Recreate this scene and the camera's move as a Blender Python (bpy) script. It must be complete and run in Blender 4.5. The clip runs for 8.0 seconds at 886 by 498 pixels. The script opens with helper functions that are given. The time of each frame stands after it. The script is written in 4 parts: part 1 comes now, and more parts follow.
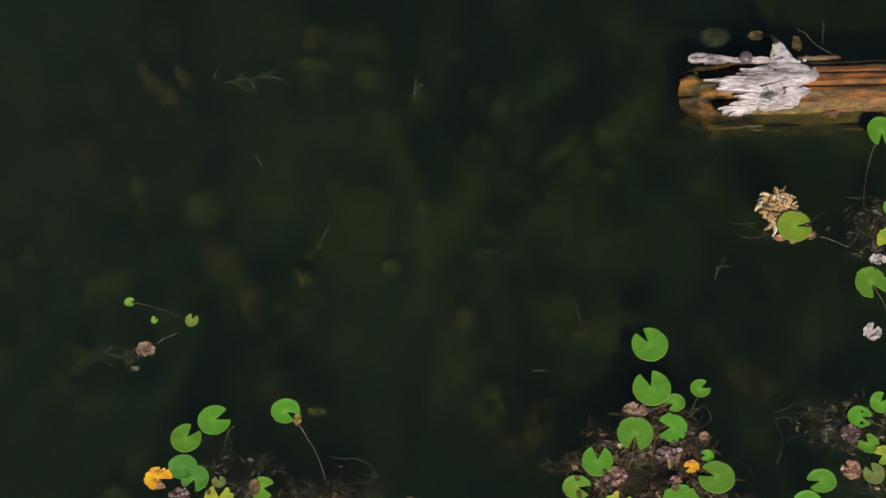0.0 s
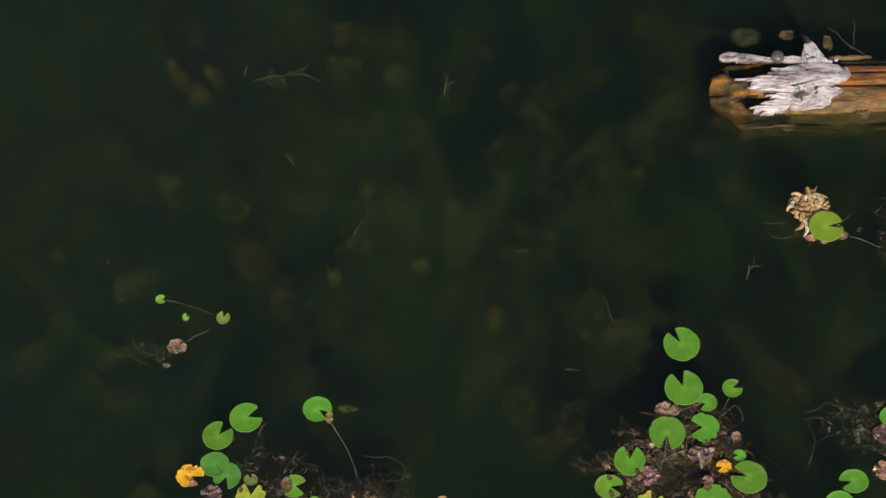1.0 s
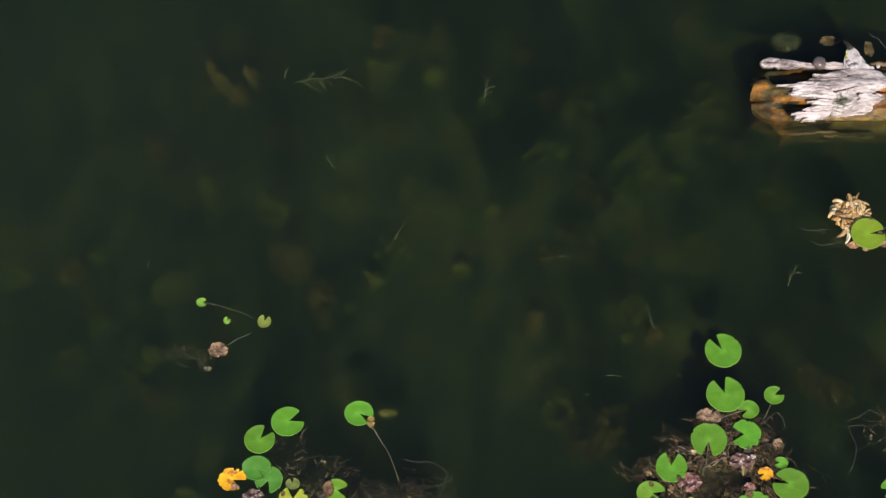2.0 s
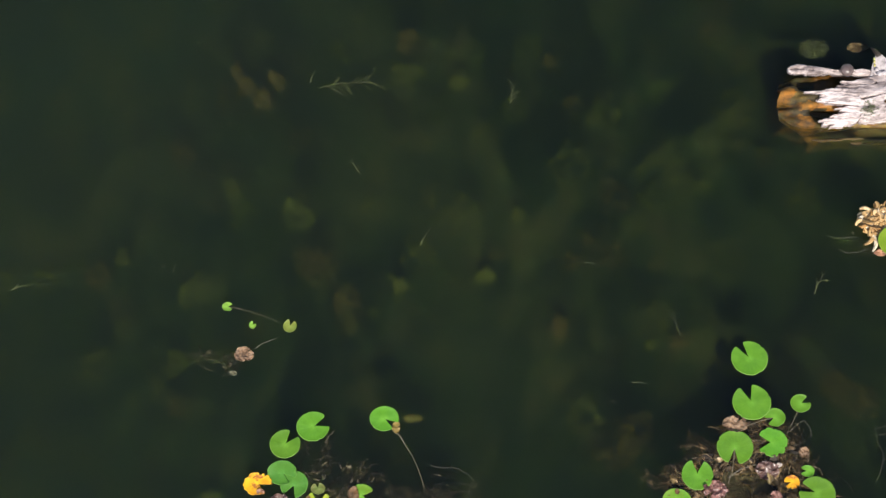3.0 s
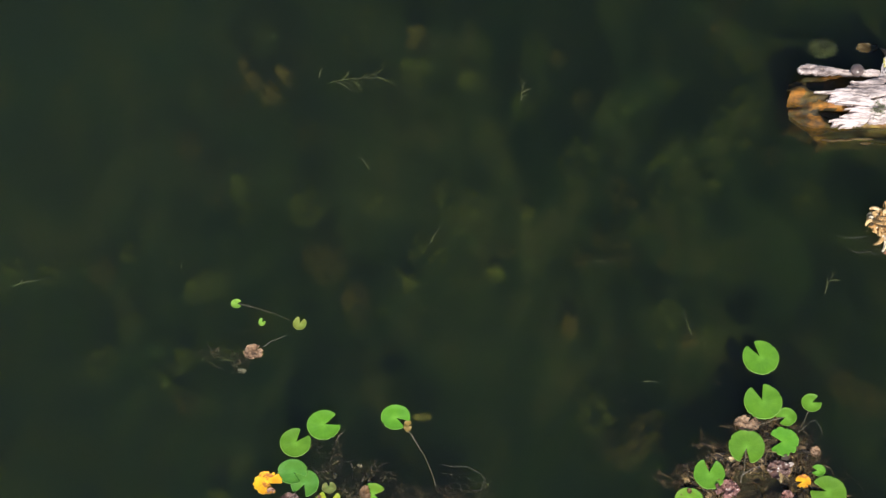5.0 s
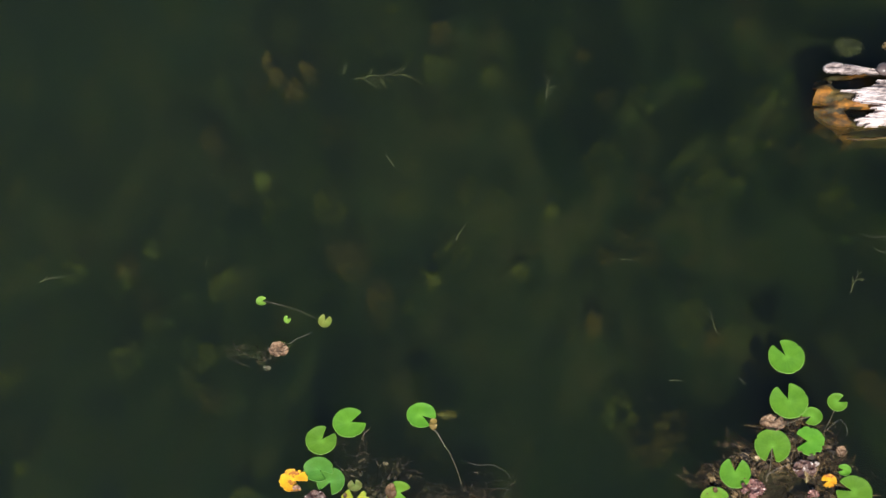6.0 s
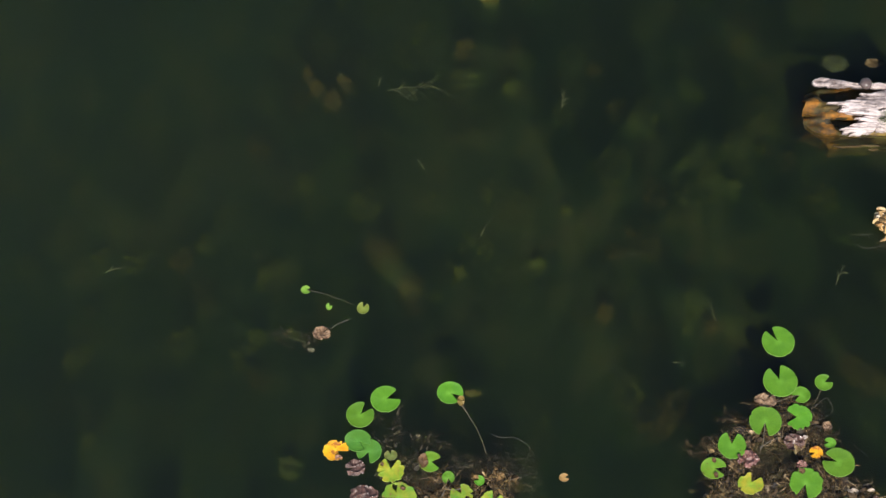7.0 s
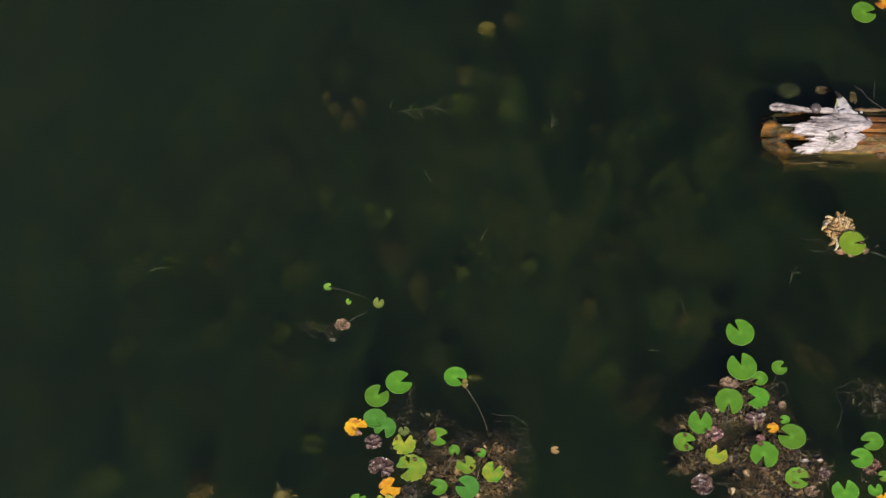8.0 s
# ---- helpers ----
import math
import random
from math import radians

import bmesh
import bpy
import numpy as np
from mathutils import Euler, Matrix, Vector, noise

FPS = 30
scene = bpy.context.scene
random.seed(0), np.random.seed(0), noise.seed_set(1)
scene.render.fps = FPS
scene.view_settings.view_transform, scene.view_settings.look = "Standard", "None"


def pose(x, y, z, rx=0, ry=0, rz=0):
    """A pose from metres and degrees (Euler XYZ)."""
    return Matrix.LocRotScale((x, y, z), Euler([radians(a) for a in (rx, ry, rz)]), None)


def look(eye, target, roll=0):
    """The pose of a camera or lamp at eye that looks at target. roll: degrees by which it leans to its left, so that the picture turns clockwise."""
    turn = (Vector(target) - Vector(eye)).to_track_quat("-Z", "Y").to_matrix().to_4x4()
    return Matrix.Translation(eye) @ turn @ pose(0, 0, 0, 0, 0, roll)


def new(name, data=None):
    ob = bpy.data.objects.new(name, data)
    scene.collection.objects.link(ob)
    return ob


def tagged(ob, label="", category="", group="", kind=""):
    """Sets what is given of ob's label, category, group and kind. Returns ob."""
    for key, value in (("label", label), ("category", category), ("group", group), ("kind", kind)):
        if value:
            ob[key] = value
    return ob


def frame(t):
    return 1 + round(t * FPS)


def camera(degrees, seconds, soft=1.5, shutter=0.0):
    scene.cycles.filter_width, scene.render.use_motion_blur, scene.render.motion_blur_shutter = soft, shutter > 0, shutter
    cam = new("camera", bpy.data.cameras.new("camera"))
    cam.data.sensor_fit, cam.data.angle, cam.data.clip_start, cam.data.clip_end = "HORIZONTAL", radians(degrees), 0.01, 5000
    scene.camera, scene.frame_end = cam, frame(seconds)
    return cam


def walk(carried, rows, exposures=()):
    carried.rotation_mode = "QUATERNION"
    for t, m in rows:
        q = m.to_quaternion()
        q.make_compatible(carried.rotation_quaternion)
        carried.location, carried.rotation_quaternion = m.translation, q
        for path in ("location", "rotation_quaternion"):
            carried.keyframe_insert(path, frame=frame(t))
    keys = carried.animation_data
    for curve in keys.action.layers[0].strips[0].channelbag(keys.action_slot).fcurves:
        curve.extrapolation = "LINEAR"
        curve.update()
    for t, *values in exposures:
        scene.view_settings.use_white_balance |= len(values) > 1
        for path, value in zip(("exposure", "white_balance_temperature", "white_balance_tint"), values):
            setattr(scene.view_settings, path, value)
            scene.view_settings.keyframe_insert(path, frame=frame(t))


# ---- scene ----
cam = camera(40.0, 8.0)
PATH = [
    (0, (0.081, -1.876, 5.757), (0.048, -1.28, 3.848), -4.2),
    (0.5, (-0.02, -1.866, 5.759), (-0.046, -1.275, 3.848), -3.5),
    (1, (-0.077, -1.853, 5.763), (-0.109, -1.266, 3.851), -3.9),
    (1.5, (-0.194, -1.811, 5.775), (-0.223, -1.237, 3.86), -3.5),
    (3, (-0.346, -1.763, 5.789), (-0.398, -1.189, 3.874), -5.2),
    (3.5, (-0.412, -1.73, 5.793), (-0.453, -1.163, 3.875), -4.1),
    (4, (-0.451, -1.733, 5.788), (-0.483, -1.168, 3.87), -3.2),
    (5.5, (-0.618, -1.724, 5.758), (-0.61, -1.167, 3.837), 1.0),
    (6, (-0.684, -1.695, 5.764), (-0.683, -1.147, 3.841), 0.4),
    (6.5, (-0.783, -1.777, 5.965), (-0.776, -1.227, 4.042), 1.1),
    (7, (-0.85, -1.959, 6.37), (-0.842, -1.394, 4.452), 1.3),
    (7.5, (-0.949, -2.113, 6.813), (-0.917, -1.541, 4.896), 3.7),
    (8, (-1.109, -2.286, 7.233), (-1.042, -1.7, 5.322), 6.9),
]
walk(cam, [(t, look(eye, aim, roll)) for t, eye, aim, roll in PATH], [(0, -0.32), (1.5, -0.06), (3.0, 0.40), (5.5, 0.42), (7.0, 0.26), (8.0, -0.12)])

# ---- daylight ----
SUN_UP, SUN_ROUND = radians(48), radians(180)
world = bpy.data.worlds.new("sky")
scene.world = world
world.use_nodes = True
sky = world.node_tree.nodes.new("ShaderNodeTexSky")
sky.sky_type, sky.sun_disc = "NISHITA", False
sky.sun_elevation, sky.sun_rotation = SUN_UP, SUN_ROUND
background = world.node_tree.nodes["Background"]
background.inputs["Strength"].default_value = 0.115
world.node_tree.links.new(sky.outputs["Color"], background.inputs["Color"])

sun = new("sun", bpy.data.lights.new("sun", "SUN"))
sun.data.energy, sun.data.angle, sun.data.color = 4.4, radians(0.5), (1.0, 0.95, 0.87)
sun.matrix_world = look((0.4, -10 * math.cos(SUN_UP), 10 * math.sin(SUN_UP)), (0, 0, 0))


# ---- materials ----
def material(name):
    m = bpy.data.materials.new(name)
    m.use_nodes = True
    return m, m.node_tree, m.node_tree.nodes["Principled BSDF"]


def node(tree, kind, **values):
    n = tree.nodes.new(kind)
    for key, value in values.items():
        n.inputs[key.replace("_", " ")].default_value = value
    return n


def ramp(tree, source, *stops):
    r = tree.nodes.new("ShaderNodeValToRGB")
    while len(r.color_ramp.elements) < len(stops):
        r.color_ramp.elements.new(0.5)
    for e, (at, colour) in zip(r.color_ramp.elements, stops):
        e.position, e.color = at, (*colour, 1)
    tree.links.new(source, r.inputs["Fac"])
    return r.outputs["Color"]


def mixed(tree, fac, a, b, blend="MIX"):
    m = tree.nodes.new("ShaderNodeMix")
    m.data_type, m.blend_type = "RGBA", blend
    for socket, value in ((m.inputs[0], fac), (m.inputs[6], a), (m.inputs[7], b)):
        if isinstance(value, (int, float)):
            socket.default_value = value
        elif isinstance(value, tuple):
            socket.default_value = (*value, 1)
        else:
            tree.links.new(value, socket)
    return m.outputs[2]


def maths(tree, how, a, b=0.0, c=0.0):
    m = tree.nodes.new("ShaderNodeMath")
    m.operation = how
    for socket, value in zip(m.inputs, (a, b, c)):
        if isinstance(value, (int, float)):
            socket.default_value = value
        else:
            tree.links.new(value, socket)
    return m.outputs[0]


def coords(tree, stretch=(1, 1, 1), jitter=True):
    """Object coordinates, stretched, and shifted by the object's own random number."""
    c, mp = tree.nodes.new("ShaderNodeTexCoord"), tree.nodes.new("ShaderNodeMapping")
    tree.links.new(c.outputs["Object"], mp.inputs["Vector"])
    mp.inputs["Scale"].default_value = stretch
    if jitter:
        info = tree.nodes.new("ShaderNodeObjectInfo")
        shift = tree.nodes.new("ShaderNodeCombineXYZ")
        tree.links.new(maths(tree, "MULTIPLY", info.outputs["Random"], 37.0), shift.inputs["X"])
        tree.links.new(maths(tree, "MULTIPLY", info.outputs["Random"], 91.0), shift.inputs["Z"])
        tree.links.new(shift.outputs[0], mp.inputs["Location"])
    return mp.outputs["Vector"]


def speckle(tree, where, scale, detail=4.0, rough=0.6):
    n = node(tree, "ShaderNodeTexNoise", Scale=scale, Detail=detail, Roughness=rough)
    tree.links.new(where, n.inputs["Vector"])
    return n.outputs["Fac"]


def bumped(tree, shader, height, strength, distance):
    b = node(tree, "ShaderNodeBump", Strength=strength, Distance=distance)
    tree.links.new(height, b.inputs["Height"])
    tree.links.new(b.outputs["Normal"], shader.inputs["Normal"])


def pad_material(name, young, old, spots, spot_colour, lean=0.5, gloss=0.55):
    """Lily leaf: veins from the stalk outwards, a paler heart, blotches of age."""
    m, tree, shader = material(name)
    where = coords(tree)
    plain = coords(tree, jitter=False)
    xyz = tree.nodes.new("ShaderNodeSeparateXYZ")
    tree.links.new(plain, xyz.inputs[0])
    info = tree.nodes.new("ShaderNodeObjectInfo")
    cloud = speckle(tree, where, 16.0, 5.0)
    base = mixed(tree, maths(tree, "MULTIPLY_ADD", cloud, 3.6, lean - 1.8), young, old)
    shade = maths(tree, "MULTIPLY_ADD", info.outputs["Random"], 0.3, 0.85)
    tone = tree.nodes.new("ShaderNodeHueSaturation")
    tree.links.new(base, tone.inputs["Color"])
    tree.links.new(shade, tone.inputs["Value"])
    tree.links.new(maths(tree, "MULTIPLY_ADD", info.outputs["Random"], 0.022, 0.489), tone.inputs["Hue"])
    turn = maths(tree, "ARCTAN2", xyz.outputs["Y"], xyz.outputs["X"])
    rib = maths(tree, "POWER", maths(tree, "ABSOLUTE", maths(tree, "SINE", maths(tree, "MULTIPLY", turn, 9.0))), 14.0)
    away = tree.nodes.new("ShaderNodeVectorMath")
    away.operation = "LENGTH"
    tree.links.new(plain, away.inputs[0])
    heart = maths(tree, "SUBTRACT", 1.0, maths(tree, "MULTIPLY", away.outputs["Value"], 36.0))
    heart = maths(tree, "MAXIMUM", heart, 0.0)
    pale = mixed(tree, maths(tree, "MULTIPLY_ADD", rib, 0.06, maths(tree, "MULTIPLY", heart, 0.42)), tone.outputs["Color"], tuple(min(1, 1.7 * v + 0.02) for v in young))
    fine = speckle(tree, where, 130.0, 3.0)
    pale = mixed(tree, 0.22, pale, ramp(tree, fine, (0.3, (0.35, 0.35, 0.35)), (0.7, (1, 1, 1))), "MULTIPLY")
    blot = ramp(tree, speckle(tree, where, 24.0, 6.0, 0.7), (0.69 - spots, (0, 0, 0)), (0.74 - spots, (1, 1, 1)))
    rim = tree.nodes.new("ShaderNodeAttribute")
    rim.attribute_name = "margin"
    pale = mixed(tree, maths(tree, "MULTIPLY", rim.outputs["Fac"], 0.22), pale, (0.34, 0.44, 0.15))
    tree.links.new(mixed(tree, blot, pale, spot_colour), shader.inputs["Base Color"])
    shader.inputs["Roughness"].default_value = gloss
    shader.inputs["Specular IOR Level"].default_value = 0.3
    bumped(tree, shader, maths(tree, "MULTIPLY_ADD", rib, 0.25, maths(tree, "MULTIPLY", cloud, 2.0)), 0.30, 0.002)
    return m


def island_material(name, stops, rough=0.7, gloss=0.5, scale=60.0):
    """Loose small pieces in one mesh, each with its own tone."""
    m, tree, shader = material(name)
    geometry = tree.nodes.new("ShaderNodeNewGeometry")
    tone = ramp(tree, geometry.outputs["Random Per Island"], *stops)
    where = coords(tree, jitter=False)
    grain = ramp(tree, speckle(tree, where, scale), (0.3, (0.3, 0.3, 0.3)), (0.7, (1, 1, 1)))
    patch = ramp(tree, speckle(tree, where, 15.0, 3.0), (0.36, (0.30, 0.28, 0.26)), (0.52, (0.9, 0.85, 0.8)), (0.66, (1.7, 1.55, 1.35)))
    tone = mixed(tree, 0.85, tone, patch, "MULTIPLY")
    tree.links.new(mixed(tree, 0.6, tone, grain, "MULTIPLY"), shader.inputs["Base Color"])
    shader.inputs["Roughness"].default_value = rough
    shader.inputs["Specular IOR Level"].default_value = gloss
    return m


def crumple_material(name, dark, light, wet):
    m, tree, shader = material(name)
    where = coords(tree)
    a, b = speckle(tree, where, 95.0, 4.0, 0.6), speckle(tree, where, 26.0, 3.0)
    middle = tuple(0.55 * u + 0.45 * v for u, v in zip(dark, light))
    tone = ramp(tree, maths(tree, "MULTIPLY_ADD", a, 0.35, maths(tree, "MULTIPLY", b, 0.65)), (0.34, dark), (0.50, middle), (0.66, light))
    tree.links.new(tone, shader.inputs["Base Color"])
    shader.inputs["Roughness"].default_value = wet
    shader.inputs["Coat Weight"].default_value = 0.35 if wet < 0.4 else 0.0
    shader.inputs["Coat Roughness"].default_value = 0.12
    bumped(tree, shader, maths(tree, "MULTIPLY_ADD", b, 1.5, a), 0.7, 0.004)
    return m


def petal_material():
    """Dry flower petals: golden tan to cream, each its own tone, browner in blotches."""
    m, tree, shader = material("withered_petal")
    info = tree.nodes.new("ShaderNodeObjectInfo")
    where = coords(tree)
    tone = ramp(tree, info.outputs["Random"], (0.0, (0.38, 0.20, 0.06)), (0.45, (0.58, 0.37, 0.15)), (0.80, (0.70, 0.50, 0.26)), (1.0, (0.82, 0.70, 0.50)))
    blot = ramp(tree, speckle(tree, where, 45.0, 4.0), (0.36, (0.50, 0.38, 0.26)), (0.50, (1, 1, 1)))
    tree.links.new(mixed(tree, 0.9, tone, blot, "MULTIPLY"), shader.inputs["Base Color"])
    shader.inputs["Roughness"].default_value = 0.6
    bumped(tree, shader, speckle(tree, where, 160.0, 3.0), 0.4, 0.002)
    return m


def wood_material(name, stops, rough, scale=(5, 60, 60), depth=0.012, strong=0.9, fine=0.0, stain=0.0, slime=None):
    """Grain that runs along x, with streaks and blotches."""
    m, tree, shader = material(name)
    along = coords(tree, scale, False)
    broad = coords(tree, (2.5, 7, 7), False)
    grain, blotch = speckle(tree, along, 1.0, 7.0, 0.65), speckle(tree, broad, 1.5, 4.0)
    tone = ramp(tree, maths(tree, "MULTIPLY_ADD", grain, 0.62, maths(tree, "MULTIPLY", blotch, 0.38)), *stops)
    if fine:
        hair = speckle(tree, coords(tree, (scale[0] * 2.2, scale[1] * 3.2, scale[2] * 3.2), False), 1.0, 6.0, 0.75)
        tone = mixed(tree, fine, tone, ramp(tree, hair, (0.36, (0.12, 0.10, 0.09)), (0.50, (0.85, 0.83, 0.82)), (0.62, (1.15, 1.12, 1.1))), "MULTIPLY")
    if stain:
        algae = ramp(tree, speckle(tree, coords(tree, (4, 9, 9), False), 1.6, 5.0, 0.65), (0.50, (0, 0, 0)), (0.62, (stain, stain, stain)))
        tone = mixed(tree, algae, tone, (0.060, 0.052, 0.012))
    if slime:
        # yellow-green slime that thins out from the wet side upwards, in ragged tongues
        xyz = tree.nodes.new("ShaderNodeSeparateXYZ")
        tree.links.new(coords(tree, jitter=False), xyz.inputs[0])
        tongue = maths(tree, "MULTIPLY_ADD", speckle(tree, coords(tree, (4, 9, 9), False), 2.0, 5.0, 0.65), 0.34, xyz.outputs["Y"])
        film = ramp(tree, tongue, (slime[0], (0.85, 0.85, 0.85)), (slime[1], (0, 0, 0)))
        green = ramp(tree, speckle(tree, coords(tree, (8, 14, 14), False), 2.5, 5.0, 0.7), (0.38, (0.020, 0.014, 0.004)), (0.50, (0.10, 0.070, 0.010)), (0.64, (0.25, 0.185, 0.026)))
        tone = mixed(tree, film, tone, green)
    tree.links.new(tone, shader.inputs["Base Color"])
    shader.inputs["Roughness"].default_value = rough
    bumped(tree, shader, grain, strong, depth)
    return m


def water_materials():
    m, tree, shader = material("water_surface")
    tree.nodes.remove(shader)
    out = tree.nodes["Material Output"]
    clear = node(tree, "ShaderNodeBsdfTransparent", Color=(0.80, 0.86, 0.78, 1))
    mirror = node(tree, "ShaderNodeBsdfGlossy", Color=(1, 1, 1, 1), Roughness=0.03)
    fresnel = node(tree, "ShaderNodeFresnel", IOR=1.333)
    ripple = speckle(tree, coords(tree, (1.0, 1.6, 1.0), False), 5.0, 3.0, 0.5)
    b = node(tree, "ShaderNodeBump", Strength=0.12, Distance=0.02)
    tree.links.new(ripple, b.inputs["Height"])
    tree.links.new(b.outputs["Normal"], mirror.inputs["Normal"])
    both = tree.nodes.new("ShaderNodeMixShader")
    tree.links.new(fresnel.outputs[0], both.inputs[0])
    tree.links.new(clear.outputs[0], both.inputs[1])
    tree.links.new(mirror.outputs[0], both.inputs[2])
    tree.links.new(both.outputs[0], out.inputs["Surface"])

    layers = []
    thin_silt = ((0.35, (0.024, 0.035, 0.028)), (0.65, (0.036, 0.042, 0.029)))
    deep_silt = ((0.36, (0.022, 0.030, 0.016)), (0.50, (0.048, 0.060, 0.022)), (0.60, (0.092, 0.086, 0.032)), (0.70, (0.120, 0.092, 0.040)))
    for name, tint, blur, silt_stops, least, swing, scale in (
        ("shallow_murky_water", (0.60, 0.64, 0.56, 1), 0.0, thin_silt, 0.030, 0.045, 0.8),
        ("murky_water", (0.87, 0.90, 0.83, 1), 0.0, thin_silt, 0.024, 0.045, 0.8),
        ("blurring_water", (0.85, 0.88, 0.80, 1), 0.36, thin_silt, 0.024, 0.045, 0.8),
        ("deep_murky_water", (0.66, 0.71, 0.58, 1), 0.16, deep_silt, 0.07, 0.62, 4.2),
    ):
        k, tree, shader = material(name)
        tree.nodes.remove(shader)
        out = tree.nodes["Material Output"]
        if blur:
            soft = node(tree, "ShaderNodeBsdfRefraction", Color=tint, Roughness=blur, IOR=1.33)
        else:
            soft = node(tree, "ShaderNodeBsdfTransparent", Color=tint)
        silt = tree.nodes.new("ShaderNodeBsdfDiffuse")
        where = coords(tree, (1.25, 0.85, 1.0), False)
        tree.links.new(ramp(tree, speckle(tree, where, scale, 6.0, 0.62), *silt_stops), silt.inputs["Color"])
        both = tree.nodes.new("ShaderNodeMixShader")
        if scale > 1:
            # algae drift in clouds with gaps of clear dark water between them
            broad, fine = speckle(tree, where, 1.1, 3.0), speckle(tree, where, scale * 1.3, 5.0, 0.62)
            cloud = maths(tree, "MULTIPLY_ADD", broad, 0.5, maths(tree, "MULTIPLY", fine, 0.5))
            share = ramp(tree, cloud, (0.45, (least, least, least)), (0.58, (swing, swing, swing)))
        else:
            # the silt's share rises in a straight slope towards -x and +y, within limits
            xyz = tree.nodes.new("ShaderNodeSeparateXYZ")
            tree.links.new(coords(tree, jitter=False), xyz.inputs[0])
            drift = maths(tree, "MULTIPLY_ADD", xyz.outputs["X"], -0.24, 0.95)
            drift = maths(tree, "MULTIPLY_ADD", xyz.outputs["Y"], 0.22, drift)
            drift = maths(tree, "MINIMUM", maths(tree, "MAXIMUM", drift, 0.6), 2.0)
            share = maths(tree, "MULTIPLY", maths(tree, "MULTIPLY_ADD", speckle(tree, where, scale * 0.6, 3.0), swing, least), drift)
        tree.links.new(share, both.inputs[0])
        tree.links.new(soft.outputs[0], both.inputs[1])
        tree.links.new(silt.outputs[0], both.inputs[2])
        tree.links.new(both.outputs[0], out.inputs["Surface"])
        layers.append(k)
    return m, *layers


def bed_material():
    m, tree, shader = material("pond_bed_mud")
    where = coords(tree, jitter=False)
    big, mid, fine = speckle(tree, where, 1.3, 3.0), speckle(tree, where, 4.5, 4.0, 0.6), speckle(tree, where, 22.0, 4.0)
    weight = maths(tree, "MULTIPLY_ADD", big, 0.55, maths(tree, "MULTIPLY_ADD", mid, 0.35, maths(tree, "MULTIPLY", fine, 0.10)))
    tone = ramp(tree, weight, (0.38, (0.010, 0.016, 0.014)), (0.50, (0.050, 0.062, 0.026)), (0.58, (0.10, 0.11, 0.035)), (0.68, (0.17, 0.13, 0.05)))
    tree.links.new(tone, shader.inputs["Base Color"])
    shader.inputs["Roughness"].default_value = 0.9
    return m


WATER, SHALLOW, MURK, BLUR, DEEP = water_materials()
BED = bed_material()
BROWN_SPOT = (0.10, 0.045, 0.02)
PAD = {
    "g": pad_material("lily_leaf_green", (0.100, 0.252, 0.012), (0.080, 0.215, 0.012), 0.005, BROWN_SPOT),
    "b": pad_material("lily_leaf_deep_green", (0.060, 0.205, 0.022), (0.074, 0.220, 0.019), 0.0, BROWN_SPOT),
    "y": pad_material("lily_leaf_yellow_green", (0.170, 0.280, 0.016), (0.380, 0.300, 0.022), 0.09, (0.25, 0.14, 0.03)),
    "o": pad_material("lily_leaf_golden", (0.78, 0.36, 0.008), (0.62, 0.22, 0.008), 0.15, (0.36, 0.12, 0.02)),
    "d": pad_material("lily_leaf_olive", (0.110, 0.170, 0.030), (0.150, 0.150, 0.035), 0.06, (0.12, 0.09, 0.03)),
    "t": pad_material("lily_leaf_tan", (0.36, 0.22, 0.07), (0.30, 0.17, 0.05), 0.02, (0.16, 0.09, 0.03)),
    "gb": pad_material("lily_leaf_green_browned", (0.106, 0.250, 0.014), (0.150, 0.235, 0.014), 0.12, BROWN_SPOT),
    "yb": pad_material("lily_leaf_fading", (0.105, 0.240, 0.014), (0.235, 0.275, 0.018), 0.12, (0.20, 0.12, 0.03), 0.55),
    "yn": pad_material("lily_leaf_lime", (0.165, 0.285, 0.014), (0.20, 0.30, 0.016), -0.12, (0.25, 0.16, 0.03)),
    "l": pad_material("lily_leaf_young", (0.130, 0.260, 0.026), (0.165, 0.270, 0.026), -0.1, BROWN_SPOT),
    "ol": pad_material("lily_leaf_yellow_olive", (0.140, 0.195, 0.028), (0.180, 0.195, 0.030), 0.02, (0.16, 0.12, 0.03)),
    "gy": pad_material("lily_leaf_half_yellow", (0.075, 0.280, 0.016), (0.300, 0.300, 0.018), 0.06, (0.25, 0.16, 0.03), 0.6),
}
STALK = crumple_material("lily_stalk", (0.09, 0.075, 0.045), (0.27, 0.22, 0.14), 0.5)
GREY_STEM = crumple_material("drifting_stem", (0.09, 0.078, 0.06), (0.27, 0.24, 0.19), 0.5)
PURPLE = crumple_material("rotten_leaf_purple", (0.024, 0.010, 0.007), (0.18, 0.090, 0.064), 0.34)
PATCH = crumple_material("rotten_patch_brown", (0.040, 0.019, 0.006), (0.19, 0.095, 0.030), 0.6)
PINK = crumple_material("rotten_leaf_pink", (0.05, 0.018, 0.013), (0.40, 0.185, 0.145), 0.26)
RUST = crumple_material("rotten_leaf_rust", (0.06, 0.02, 0.01), (0.50, 0.25, 0.13), 0.35)
TAN = crumple_material("rotten_leaf_tan", (0.06, 0.03, 0.014), (0.36, 0.22, 0.12), 0.5)
OCHRE = crumple_material("curled_leaf_ochre", (0.13, 0.085, 0.018), (0.42, 0.29, 0.06), 0.5)
CREAM = crumple_material("curled_scrap_cream", (0.24, 0.17, 0.11), (0.66, 0.56, 0.44), 0.5)
PALE = crumple_material("rotten_leaf_pale", (0.28, 0.22, 0.185), (0.56, 0.47, 0.41), 0.5)
